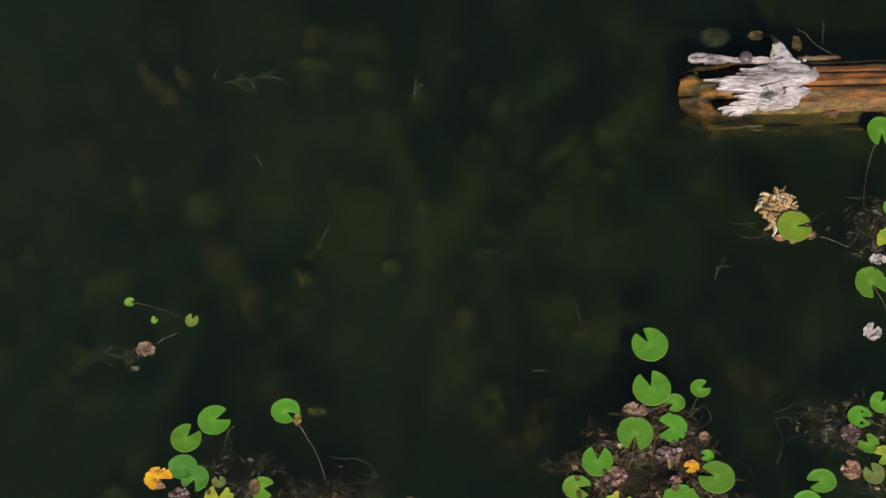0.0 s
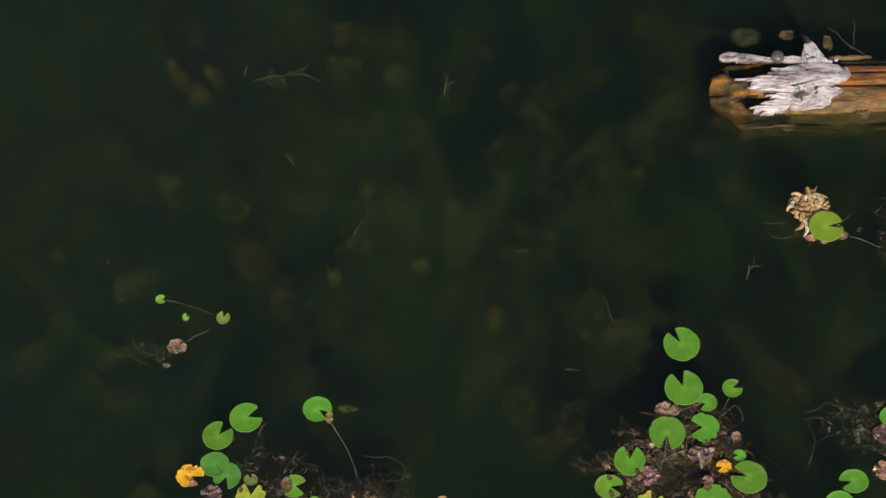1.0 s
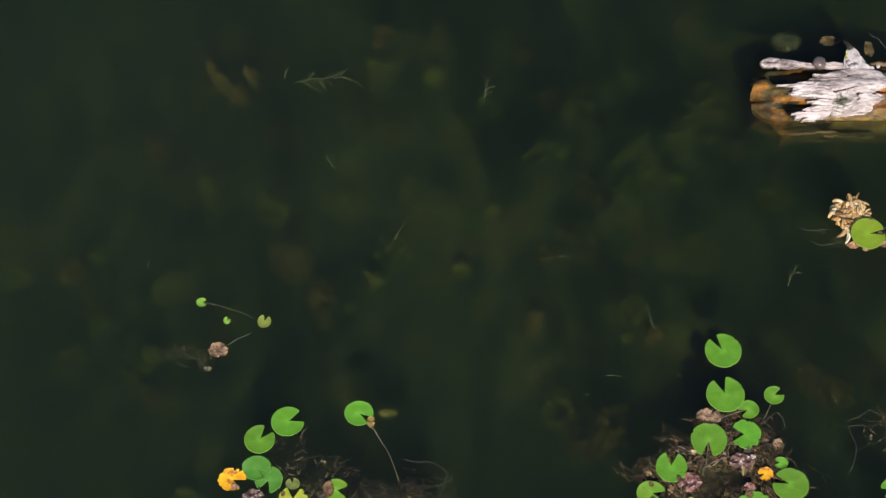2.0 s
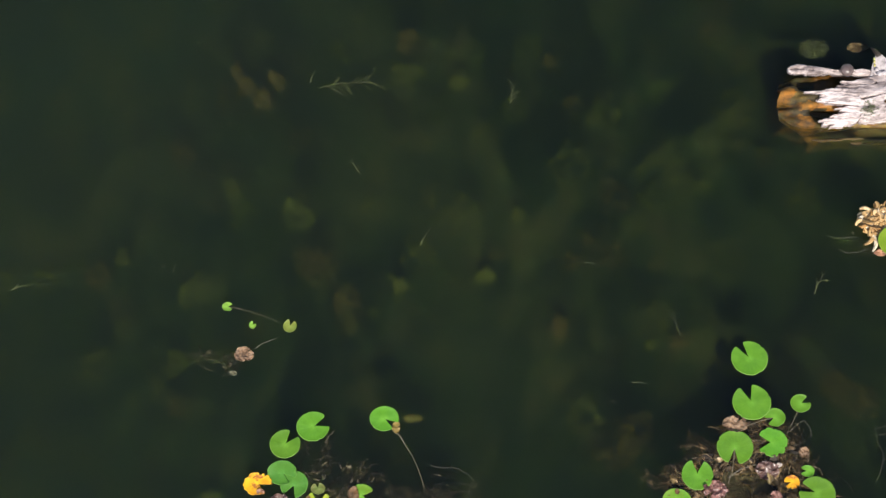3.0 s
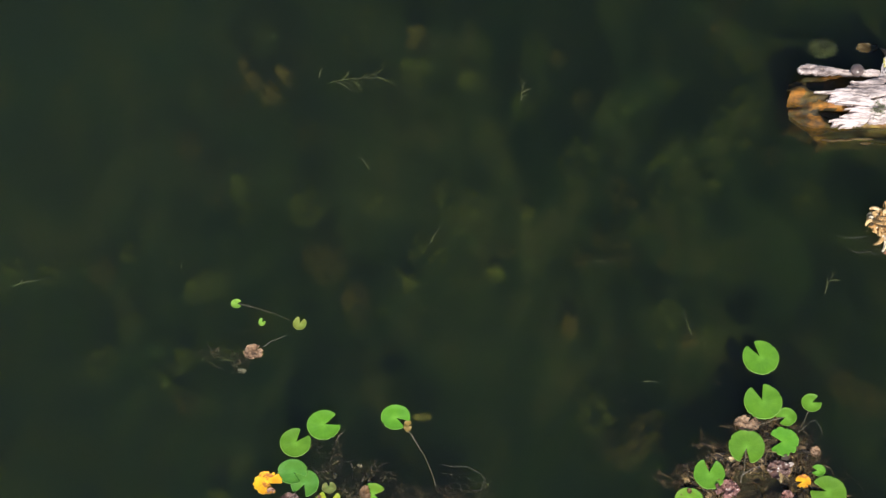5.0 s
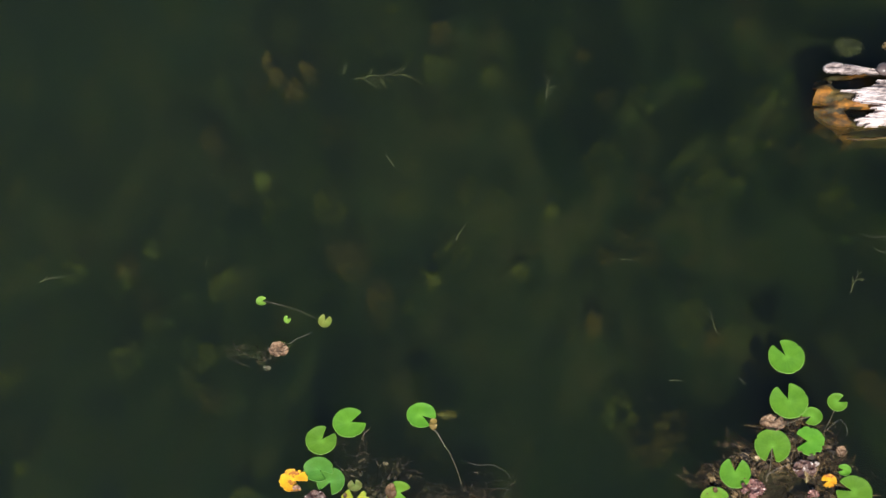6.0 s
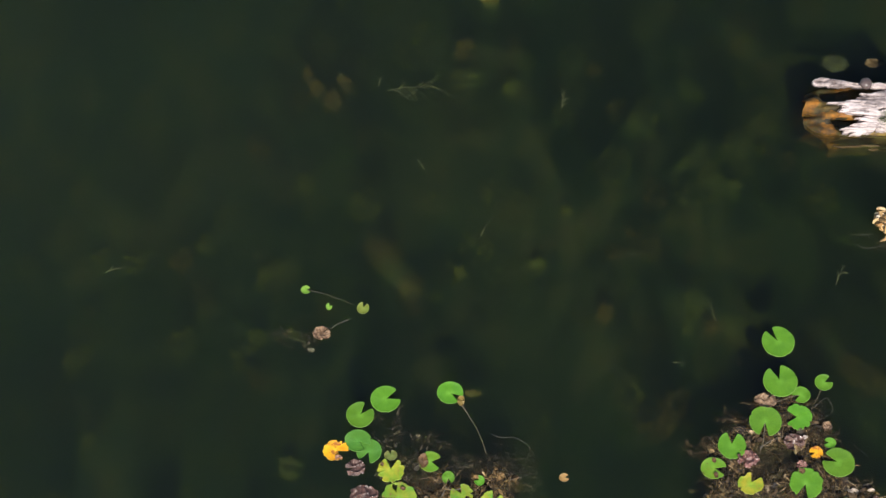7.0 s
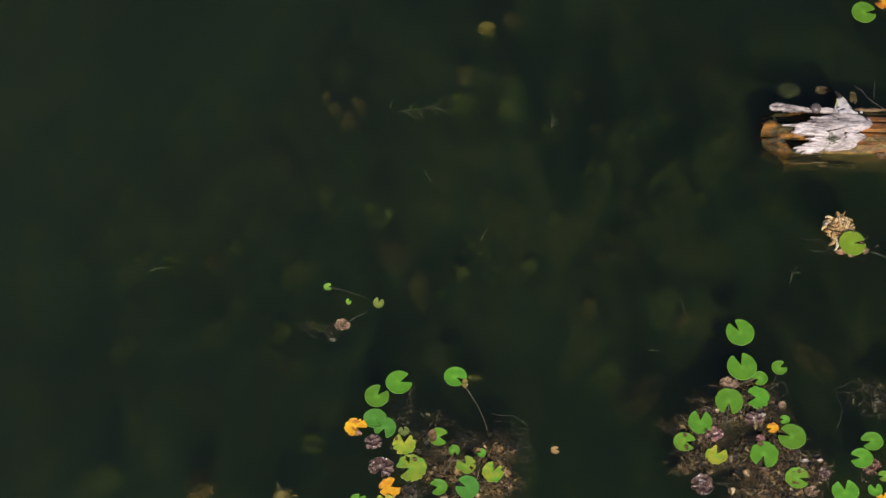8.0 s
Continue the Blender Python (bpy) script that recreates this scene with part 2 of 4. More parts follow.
GOLD = crumple_material("sunken_leaf_gold", (0.10, 0.055, 0.012), (0.34, 0.195, 0.040), 0.7)
DEBRIS = island_material("plant_debris", ((0.0, (0.016, 0.010, 0.005)), (0.40, (0.075, 0.046, 0.018)), (0.68, (0.175, 0.108, 0.042)), (0.88, (0.38, 0.245, 0.105)), (0.97, (0.72, 0.55, 0.33))))
DEBRIS_TAN = island_material("plant_debris_tan", ((0.0, (0.025, 0.014, 0.006)), (0.38, (0.098, 0.058, 0.020)), (0.68, (0.25, 0.150, 0.050)), (0.90, (0.48, 0.31, 0.12)), (0.98, (0.74, 0.56, 0.33))))
ROOTS = island_material("dark_roots", ((0.0, (0.022, 0.016, 0.009)), (0.5, (0.080, 0.066, 0.035)), (0.88, (0.195, 0.158, 0.086)), (0.97, (0.42, 0.34, 0.22))))
MUCK = crumple_material("sodden_muck", (0.014, 0.010, 0.005), (0.19, 0.122, 0.055), 0.7)
PETAL = petal_material()
HEART = crumple_material("rotten_bloom_heart", (0.24, 0.13, 0.045), (0.68, 0.45, 0.19), 0.6)
WEED = island_material("water_weed", ((0.0, (0.14, 0.140, 0.022)), (0.6, (0.215, 0.210, 0.030)), (1.0, (0.29, 0.285, 0.042))))
MOSS = island_material("green_moss", ((0.0, (0.12, 0.17, 0.05)), (0.6, (0.21, 0.28, 0.09)), (1.0, (0.32, 0.38, 0.16))))
WEED_BROWN = island_material("brown_water_weed", ((0.0, (0.12, 0.080, 0.018)), (0.6, (0.230, 0.150, 0.034)), (1.0, (0.34, 0.215, 0.05))))
SPRIG = island_material("weed_sprig", ((0.0, (0.10, 0.115, 0.05)), (1.0, (0.245, 0.27, 0.12))))
LOG_WET = wood_material("wet_orange_wood", ((0.34, (0.012, 0.005, 0.002)), (0.43, (0.12, 0.040, 0.005)), (0.51, (0.29, 0.094, 0.008)), (0.59, (0.41, 0.140, 0.012)), (0.68, (0.58, 0.26, 0.045))), 0.48, (5, 16, 16), 0.024, 0.9, 0.42, 0.75, (0.77, 0.89))
LOG_GREY = wood_material("bleached_wood", ((0.35, (0.05, 0.036, 0.032)), (0.42, (0.27, 0.215, 0.20)), (0.49, (0.52, 0.43, 0.40)), (0.58, (0.80, 0.68, 0.645))), 0.85, (9, 26, 26), 0.014, 1.0, 0.6)
KNOT_GREY = wood_material("bleached_knot", ((0.34, (0.10, 0.085, 0.085)), (0.45, (0.33, 0.29, 0.285)), (0.62, (0.58, 0.525, 0.52))), 0.8, (26, 18, 18), 0.010, 0.8, 0.35)
BARK = wood_material("slimy_dark_bark", ((0.38, (0.006, 0.004, 0.002)), (0.48, (0.030, 0.020, 0.006)), (0.57, (0.085, 0.056, 0.016)), (0.66, (0.22, 0.14, 0.055))), 0.55, (6, 30, 30), 0.03, 1.0, 0.6, 0.5, (0.70, 0.80))
LOG_END = wood_material("rotten_log_end", ((0.36, (0.010, 0.006, 0.002)), (0.46, (0.070, 0.032, 0.003)), (0.54, (0.19, 0.078, 0.005)), (0.62, (0.36, 0.135, 0.009)), (0.70, (0.46, 0.23, 0.03))), 0.8, (11, 13, 13), 0.012, 0.8, 0.45, 0.7)
LOG_ROT = wood_material("slimy_rotten_heartwood", ((0.36, (0.006, 0.004, 0.001)), (0.48, (0.030, 0.020, 0.004)), (0.58, (0.085, 0.055, 0.008)), (0.68, (0.19, 0.115, 0.018))), 0.75, (12, 12, 12), 0.014, 0.8, 0.45)
STRIP = wood_material("tan_rotten_strip", ((0.36, (0.05, 0.025, 0.010)), (0.50, (0.17, 0.090, 0.038)), (0.64, (0.40, 0.26, 0.14))), 0.6, (8, 30, 30), 0.01, 0.9, 0.5)
LOG_DARK = wood_material("dark_rotten_wood", ((0.3, (0.008, 0.006, 0.005)), (0.7, (0.055, 0.035, 0.018))), 0.6)
LICHEN = crumple_material("yellow_lichen", (0.45, 0.38, 0.08), (0.72, 0.66, 0.22), 0.8)
GALL = wood_material("grey_knob", ((0.35, (0.055, 0.038, 0.034)), (0.50, (0.11, 0.078, 0.070)), (0.65, (0.19, 0.14, 0.13))), 0.30, (30, 30, 30), 0.003, 0.5)


# ---- building helpers ----
def mesh_of(bm, name, smooth=True):
    me = bpy.data.meshes.new(name)
    bm.to_mesh(me)
    bm.free()
    for p in me.polygons:
        p.use_smooth = smooth
    return me


def thing(name, bm, mat_, place=None, smooth=True):
    me = mesh_of(bm, name, smooth)
    me.materials.append(mat_)
    ob = new(name, me)
    if place is not None:
        ob.matrix_world = place
    return ob


def part(name, bm, mat_, parent, label="", smooth=True):
    ob = thing(name, bm, mat_, None, smooth)
    ob.parent = parent
    if label:
        tagged(ob, label)
    return ob


def add_tube(bm, points, radii, sides=6):
    """A tapered tube through points, closed at its ends."""
    rings = []
    for i, p in enumerate(points):
        ahead = Vector(points[min(i + 1, len(points) - 1)]) - Vector(points[max(i - 1, 0)])
        ahead = ahead.normalized() if ahead.length > 1e-9 else Vector((1, 0, 0))
        side = ahead.cross(Vector((0, 0, 1)) if abs(ahead.z) < 0.9 else Vector((1, 0, 0))).normalized()
        up = side.cross(ahead)
        rings.append([bm.verts.new(Vector(p) + radii[i] * (math.cos(a) * side + math.sin(a) * up)) for a in (2 * math.pi * k / sides for k in range(sides))])
    for a, b in zip(rings, rings[1:]):
        for k in range(sides):
            bm.faces.new((a[k], a[(k + 1) % sides], b[(k + 1) % sides], b[k]))
    bm.faces.new(rings[0][::-1])
    bm.faces.new(rings[-1])


def curve_points(a, b, bow, n, rng, wobble=0.0):
    """Points from a to b, bowed sideways by bow and a little uneven."""
    a, b = Vector(a), Vector(b)
    side = Vector((-(b - a).y, (b - a).x, 0))
    side = side.normalized() if side.length > 1e-9 else Vector((1, 0, 0))
    out = []
    for i in range(n + 1):
        s = i / n
        p = a.lerp(b, s) + side * (bow * 4 * s * (1 - s))
        if 0 < i < n and wobble:
            p += Vector((rng.uniform(-1, 1), rng.uniform(-1, 1), 0.4 * rng.uniform(-1, 1))) * wobble
        out.append(p)
    return out


# ---- water and bed ----
def sheet(name, half, z, mat_):
    """One level sheet, finer near the middle, out to the horizon."""
    bm = bmesh.new()
    lines = [-half, -60, -12, -5] + [-4 + 0.5 * i for i in range(17)] + [5, 12, 60, half]
    grid = [[bm.verts.new((x, y, z)) for x in lines] for y in lines]
    for j in range(len(lines) - 1):
        for i in range(len(lines) - 1):
            bm.faces.new((grid[j][i], grid[j][i + 1], grid[j + 1][i + 1], grid[j + 1][i]))
    return thing(name, bm, mat_)


bed = sheet("ground", 900, -1.3, BED)
tagged(bed, "dark olive mud of the pond bed under murky water", "pond bed", kind="structure")
surface = sheet("water", 900, 0.0, WATER)
tagged(surface, "still clear dark green pond water surface", "water", kind="structure")
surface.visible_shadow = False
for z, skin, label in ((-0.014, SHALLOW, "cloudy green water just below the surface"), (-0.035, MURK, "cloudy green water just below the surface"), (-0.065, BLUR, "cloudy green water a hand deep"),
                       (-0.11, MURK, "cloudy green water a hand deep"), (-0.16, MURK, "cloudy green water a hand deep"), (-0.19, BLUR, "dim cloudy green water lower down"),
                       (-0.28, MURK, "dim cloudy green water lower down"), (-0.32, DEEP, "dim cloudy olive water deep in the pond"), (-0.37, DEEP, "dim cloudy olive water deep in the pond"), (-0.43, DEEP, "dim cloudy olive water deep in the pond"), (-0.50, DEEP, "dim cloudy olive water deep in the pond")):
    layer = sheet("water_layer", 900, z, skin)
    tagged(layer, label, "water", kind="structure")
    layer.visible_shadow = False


# ---- lily leaves ----
def blade(a, b, notch, opening, ragged, seed, holes=0, crumple=0.0, curl=1.0):
    """A floating leaf: an ellipse with a wedge cut in to the stalk, a thin rim and a gently waving face."""
    rng = random.Random(seed)
    bm = bmesh.new()
    margin = bm.verts.layers.float.new("margin")
    n, rings = 96, (0.0, 0.12, 0.3, 0.48, 0.66, 0.82, 0.94, 1.0)
    if crumple > 0.01:
        n, rings = 72, tuple(k / 22 for k in range(23))
    half = radians(opening) / 2
    start = radians(notch) + half
    span = 2 * math.pi - 2 * half
    phase, tears = rng.uniform(0, 9), [(rng.uniform(0.08, 0.92), rng.uniform(0.008, 0.02), rng.uniform(0.05, 0.05 + 0.11 * ragged)) for _ in range(5 if ragged else 0)]
    nicks = [(rng.uniform(0.05, 0.95), rng.uniform(0.006, 0.012), rng.uniform(0.02, 0.07)) for _ in range(4)]
    lift = [(rng.uniform(0, 2 * math.pi), rng.uniform(0.0, 0.006)) for _ in range(2)]
    apex = Vector((math.cos(radians(notch)) * a, math.sin(radians(notch)) * b, 0)) * 0.10
    top = []
    for i in range(n + 1):
        s = i / n
        ang = start + span * s
        edge = min(s, 1 - s) * span
        r = 1.0 - 0.05 * math.exp(-(edge / 0.07) ** 2)
        r *= 1 + 0.022 * noise.noise((math.cos(ang) * 2, math.sin(ang) * 2, seed * 1.7)) + 0.008 * noise.noise((math.cos(ang) * 9, math.sin(ang) * 9, seed))
        if ragged:
            r *= 1 + 0.08 * ragged * noise.noise((math.cos(ang) * 3.3, math.sin(ang) * 3.3, seed * 2.3)) - 0.045 * ragged * abs(noise.noise((math.cos(ang) * 9, math.sin(ang) * 9, seed)))
            for at, wide, deep in tears:
                r *= 1 - deep * math.exp(-((s - at) / wide) ** 2)
        for at, wide, deep in nicks:
            r *= 1 - deep * math.exp(-((s - at) / wide) ** 2)
        row = []
        for q in rings:
            x, y = apex.x * (1 - q) + math.cos(ang) * a * r * q, apex.y * (1 - q) + math.sin(ang) * b * r * q
            z = 0.0045 + 0.0012 * q * math.sin(3 * ang + phase) + 0.0015 * noise.noise((x * 30, y * 30, seed))
            z += curl * 0.0025 * max(0, q - 0.8) / 0.2
            for la, lh in lift:
                z += lh * q ** 3 * max(0, math.cos(ang - la)) ** 8
            z += crumple * min(1, 2 * q) * (1.0 - 2.2 * abs(noise.noise((x * 20, y * 26, seed * 3.1))) + 0.7 * noise.noise((x * 38, y * 30, seed)) - 0.8 * abs(noise.noise((x * 70, y * 60, seed * 1.3))))
            v = bm.verts.new((x, y, max(z, 0.002)))
            v[margin] = float(q > 0.97)
            row.append(v)
        top.append(row)
    for i in range(n):
        for k in range(1, len(rings) - 1):
            bm.faces.new((top[i][k], top[i][k + 1], top[i + 1][k + 1], top[i + 1][k]))
        bm.faces.new((top[i][0], top[i][1], top[i + 1][1]))
    if holes:
        gone = []
        for _ in range(holes):
            ha, hq, hr = rng.uniform(0, 2 * math.pi), rng.uniform(0.45, 0.75), rng.uniform(0.10, 0.16)
            hx, hy = math.cos(ha) * a * hq, math.sin(ha) * b * hq
            gone += [f for f in bm.faces if (f.calc_center_median() - Vector((hx, hy, 0.004))).xy.length < hr * a]
        bmesh.ops.delete(bm, geom=list(set(gone)), context="FACES")
    bmesh.ops.remove_doubles(bm, verts=bm.verts, dist=1e-5)
    rim = [e for e in bm.edges if len(e.link_faces) == 1]
    skirt = bmesh.ops.extrude_edge_only(bm, edges=rim)
    for v in skirt["geom"]:
        if isinstance(v, bmesh.types.BMVert):
            v.co.z -= 0.0028
            v.co.x *= 0.985
            v.co.y *= 0.985
    bmesh.ops.recalc_face_normals(bm, faces=bm.faces)
    return bm


LABELS = {
    "g": "round bright green water lily leaf floating flat",
    "gr": "torn green water lily leaf with a ragged edge",
    "gs": "green water lily leaf with nibbled edge, floating",
    "gb": "green water lily leaf with brown rotting patches",
    "gh": "green water lily leaf with small holes eaten through",
    "gy": "water lily leaf turning from green to yellow",
    "b": "deep blue-green water lily leaf floating flat",
    "l": "tiny lime green heart-shaped young lily leaf",
    "ol": "small olive-yellow lily leaf floating alone",
    "yr": "yellowing ragged water lily leaf over plant debris",
    "yb": "fading green-yellow water lily leaf with brown blotches",
    "yn": "yellow-green water lily leaf beside a withered bloom",
    "or": "golden orange dying water lily leaf with torn edge",
    "d": "dull olive water lily leaf, half sunk",
    "t": "small tan dry floating leaf with a notch",
}
# x, y, half width, half length, direction of the notch, its opening, kind
EAST_TIP = [
    (0.970, -0.583, 0.088, 0.084, 122, 26, "g"),
    (0.964, -0.796, 0.092, 0.086, 105, 38, "g"),
    (1.196, -0.801, 0.049, 0.044, 25, 45, "g"),
    (1.069, -0.868, 0.049, 0.044, 205, 42, "g"),
    (0.873, -1.008, 0.086, 0.081, 262, 34, "g"),
    (1.047, -0.986, 0.072, 0.069, 178, 60, "gr"),
    (0.690, -1.136, 0.074, 0.072, 85, 46, "g"),
    (0.587, -1.255, 0.068, 0.056, 345, 45, "gb"),
    (0.776, -1.331, 0.068, 0.057, 60, 50, "yr"),
    (1.125, -1.170, 0.038, 0.032, 200, 40, "or"),
    (1.202, -1.119, 0.033, 0.027, 175, 50, "g"),
    (1.238, -1.220, 0.086, 0.076, 157, 32, "g"),
]
EAST_FOOT = [
    (1.062, -1.326, 0.089, 0.081, 252, 40, "gs"),
    (1.251, -1.465, 0.075, 0.063, 345, 34, "gb"),
    (1.532, -1.543, 0.083, 0.070, 98, 40, "g"),
    (1.647, -1.346, 0.070, 0.059, 176, 38, "g"),
    (1.722, -1.244, 0.069, 0.056, 195, 36, "g"),
    (1.710, -1.532, 0.044, 0.040, 95, 60, "g"),
    (1.773, -1.452, 0.038, 0.033, 190, 40, "gb"),
    (1.961, 1.620, 0.083, 0.078, 4, 26, "g"),
    (2.104, 1.703, 0.058, 0.056, 170, 40, "or"),
    (1.712, -0.010, 0.085, 0.081, 5, 22, "yn"),
    (1.756, -1.575, 0.041, 0.030, 90, 40, "or"),
]
WEST_TIP = [
    (-1.119, -0.910, 0.080, 0.072, 22, 44, "g"),
    (-1.250, -0.993, 0.074, 0.068, 52, 40, "g"),
    (-1.258, -1.129, 0.071, 0.059, 320, 34, "b"),
    (-1.200, -1.182, 0.067, 0.064, 250, 50, "b"),
    (-1.371, -1.180, 0.067, 0.054, 330, 52, "or"),
    (-1.085, -1.279, 0.070, 0.067, 86, 55, "yr"),
    (-1.040, -1.418, 0.090, 0.082, 200, 40, "yb"),
    (-1.165, -1.533, 0.063, 0.059, 30, 60, "or"),
    (-0.881, -1.234, 0.060, 0.054, 352, 60, "gb"),
]
WEST_FOOT = [
    (-0.787, -1.314, 0.033, 0.033, 275, 50, "g"),
    (-0.626, -1.329, 0.027, 0.027, 150, 60, "g"),
    (-0.717, -1.399, 0.060, 0.053, 120, 45, "yb"),
    (-0.561, -1.441, 0.063, 0.063, 65, 44, "gy"),
    (-0.711, -1.528, 0.070, 0.069, 160, 30, "b"),
    (-0.880, -1.529, 0.053, 0.049, 190, 60, "gr"),
    (-1.086, -1.202, 0.034, 0.027, 100, 30, "d"),
    (-1.348, -1.596, 0.046, 0.026, 60, 40, "g"),
    (-1.194, -1.602, 0.053, 0.029, 100, 40, "yr"),
    (-0.780, -0.873, 0.070, 0.060, 325, 34, "g"),
]
DRIFTING = [
    (-1.561, -0.321, 0.027, 0.023, 2, 62, "l"),
    (-1.432, -0.414, 0.017, 0.019, 55, 62, "l"),
    (-1.250, -0.419, 0.033, 0.033, 72, 46, "ol"),
    (-0.189, -1.310, 0.027, 0.022, 10, 50, "t"),
]
FAR_EAST = [
    (2.211, 0.496, 0.074, 0.081, 265, 30, "g"),
    (2.197, 0.087, 0.033, 0.036, 90, 30, "g"),
    (2.190, -0.087, 0.077, 0.079, 220, 40, "yr"),
    (2.063, -0.295, 0.082, 0.080, 295, 45, "gs"),
    (2.036, -0.883, 0.049, 0.051, 40, 40, "g"),
    (1.932, -0.950, 0.058, 0.052, 342, 34, "gh"),
    (1.960, -1.076, 0.051, 0.048, 128, 60, "gr"),
    (2.021, -1.132, 0.047, 0.045, 200, 60, "yr"),
    (1.967, -1.215, 0.051, 0.050, 118, 36, "d"),
]
LEAVES = EAST_TIP + EAST_FOOT + WEST_TIP + WEST_FOOT + DRIFTING + FAR_EAST
leaves = []
for i, (x, y, a, b, notch, opening, kind) in enumerate(LEAVES):
    skin = PAD[kind] if kind in PAD else PAD[kind[0]]
    bm = blade(a, b, notch, opening, {"or": 2, "yr": 1.6}.get(kind, 1) if kind in ("gr", "gs", "yr", "or", "yb", "gy") else 0, i + 1, 2 if kind == "gh" else (1 if kind == "yb" else 0))
    ob = thing("lily_leaf", bm, skin, pose(x, y, 0.034 if kind == "yn" else 0.002 + 0.004 * (i % 2)))
    tagged(ob, LABELS[kind], "lily pad", "floating lily leaves")
    leaves.append(ob)


def rotten_patch(leaf, dx, dy, a, b, seed):
    """A brown dead patch on a leaf."""
    bm = blade(a, b, seed * 77, 4, 2.4, seed + 900, 0, 0.002)
    bmesh.ops.translate(bm, verts=bm.verts, vec=(dx, dy, 0.0045))
    return part("rotten_patch", bm, PATCH, leaf, "brown rotten patch")


for index, dx, dy, a, b in ((7, 0.004, 0.040, 0.012, 0.013), (7, 0.010, -0.036, 0.013, 0.016), (12, -0.018, 0.060, 0.017, 0.015), (31, -0.036, 0.004, 0.026, 0.042), (13, 0.012, 0.035, 0.010, 0.009), (28, -0.045, 0.030, 0.010, 0.012), (29, 0.02, 0.045, 0.014, 0.010)):
    rotten_patch(leaves[index], dx, dy, a, b, index + int(100 * abs(dy)))


def over_leaf(x, y):
    """Whether a floating leaf covers this spot."""
    return any(((x - lx) / a) ** 2 + ((y - ly) / b) ** 2 < 1.05 for lx, ly, a, b, *_ in LEAVES)


def stalk(leaf, ends, bow, thick, seed):
    """A stalk from under a leaf, down to a point in the water given in the world."""
    rng = random.Random(seed)
    x, y, z = leaf.location
    bm = bmesh.new()
    pts = curve_points((0, 0, 0.0), (ends[0] - x, ends[1] - y, ends[2]), bow, 10, rng, 0.002)
    add_tube(bm, pts, [0.72 * thick * (1 - 0.3 * k / 10) for k in range(11)], 6)
    return part("stalk", bm, STALK, leaf, "thin brown stalk running down into the water")


stalk(leaves[4], (0.828, -1.180, 0.022), 0.006, 0.0030, 1)
stalk(leaves[2], (1.125, -0.940, -0.01), 0.004, 0.0030, 2)
stalk(leaves[3], (0.900, -0.925, 0.018), -0.004, 0.0026, 3)
stalk(leaves[41], (-0.590, -1.190, -0.015), 0.025, 0.0036, 4)
stalk(leaves[42], (-1.300, -0.400, -0.012), 0.010, 0.0014, 5)
stalk(leaves[46], (2.090, 0.090, -0.04), -0.03, 0.0036, 6)
stalk(leaves[49], (2.140, -0.470, -0.03), 0.010, 0.0034, 7)
stalk(leaves[51], (2.060, -1.010, -0.02), 0.004, 0.0030, 8)
stalk(leaves[54], (2.020, -1.330, 0.0), 0.008, 0.0028, 9)


# ---- rotting leaves ----
def rotten_leaf(x, y, a, b, skin, label, seed, z=0.004, fold=0.012):
    rng = random.Random(seed + 500)
    bm = blade(a * 1.05, b * 1.1, rng.uniform(0, 360), rng.uniform(8, 35), 1.9, seed + 300, 0, fold)
    ob = thing("rotten_leaf", bm, skin, pose(x, y, z))
    return tagged(ob, label, "dead leaf", "rotting lily leaves")


for seed, (x, y, a, b, skin, label) in enumerate((
    (1.014, -1.116, 0.055, 0.041, PURPLE, "wet purplish rotten lily leaf lying on debris"),
    (0.768, -1.206, 0.056, 0.041, PINK, "pinkish crumpled rotten lily leaf on debris"),
    (0.682, -1.504, 0.067, 0.057, PURPLE, "dark purple-brown crumpled lily leaf at the mat's edge"),
    (0.882, -0.900, 0.060, 0.036, TAN, "tan crumpled dead leaf under green leaves"),
    (1.712, -1.395, 0.062, 0.044, PINK, "reddish pink crumpled rotten lily leaf"),
    (1.415, -1.437, 0.034, 0.041, PURPLE, "small reddish rotten leaf on plant debris"),
    (1.193, -1.033, 0.024, 0.024, TAN, "small round tan dead leaf beside the mat"),
    (1.046, -1.235, 0.027, 0.022, PINK, "small pink rotten leaf scrap"),
    (-1.269, -1.269, 0.053, 0.040, PURPLE, "grey-purple shrivelled lily leaf floating"),
    (-1.216, -1.415, 0.076, 0.056, PURPLE, "large dark purple-brown shrivelled lily leaf"),
    (-1.092, -1.570, 0.086, 0.045, PURPLE, "wet purple-brown leaf under a golden leaf"),
    (-1.468, -0.560, 0.047, 0.034, TAN, "brown curled dead leaf floating by small leaves"),
    (-0.722, -0.914, 0.019, 0.028, OCHRE, "curled ochre leaf scrap on a leaf's edge"),
    (1.877, -1.029, 0.045, 0.040, PURPLE, "dull purple-brown sunken lily leaf"),
    (1.863, -1.197, 0.047, 0.039, RUST, "rust-orange curled rotten lily leaf"),
    (2.038, -0.542, 0.043, 0.040, PALE, "pale grey-pink withered leaf floating alone"),
    (2.111, -0.180, 0.041, 0.027, PALE, "pale brown shrivelled leaf among roots"),
    (1.300, -1.365, 0.030, 0.010, CREAM, "small pale curled scrap or wet glint on brown debris"),
    (1.392, -1.362, 0.020, 0.007, CREAM, "small pale curled scrap or wet glint on brown debris"),
    # a white wet glint, put in as a pale scrap
    (1.072, -1.092, 0.012, 0.010, PALE, "small pale curled scrap or wet glint on brown debris"),
    (1.055, -1.420, 0.018, 0.014, TAN, "small tan curled scrap on brown debris"),
    (1.33, -1.545, 0.045, 0.030, TAN, "tan crumpled leaf at the edge of debris"),
)):
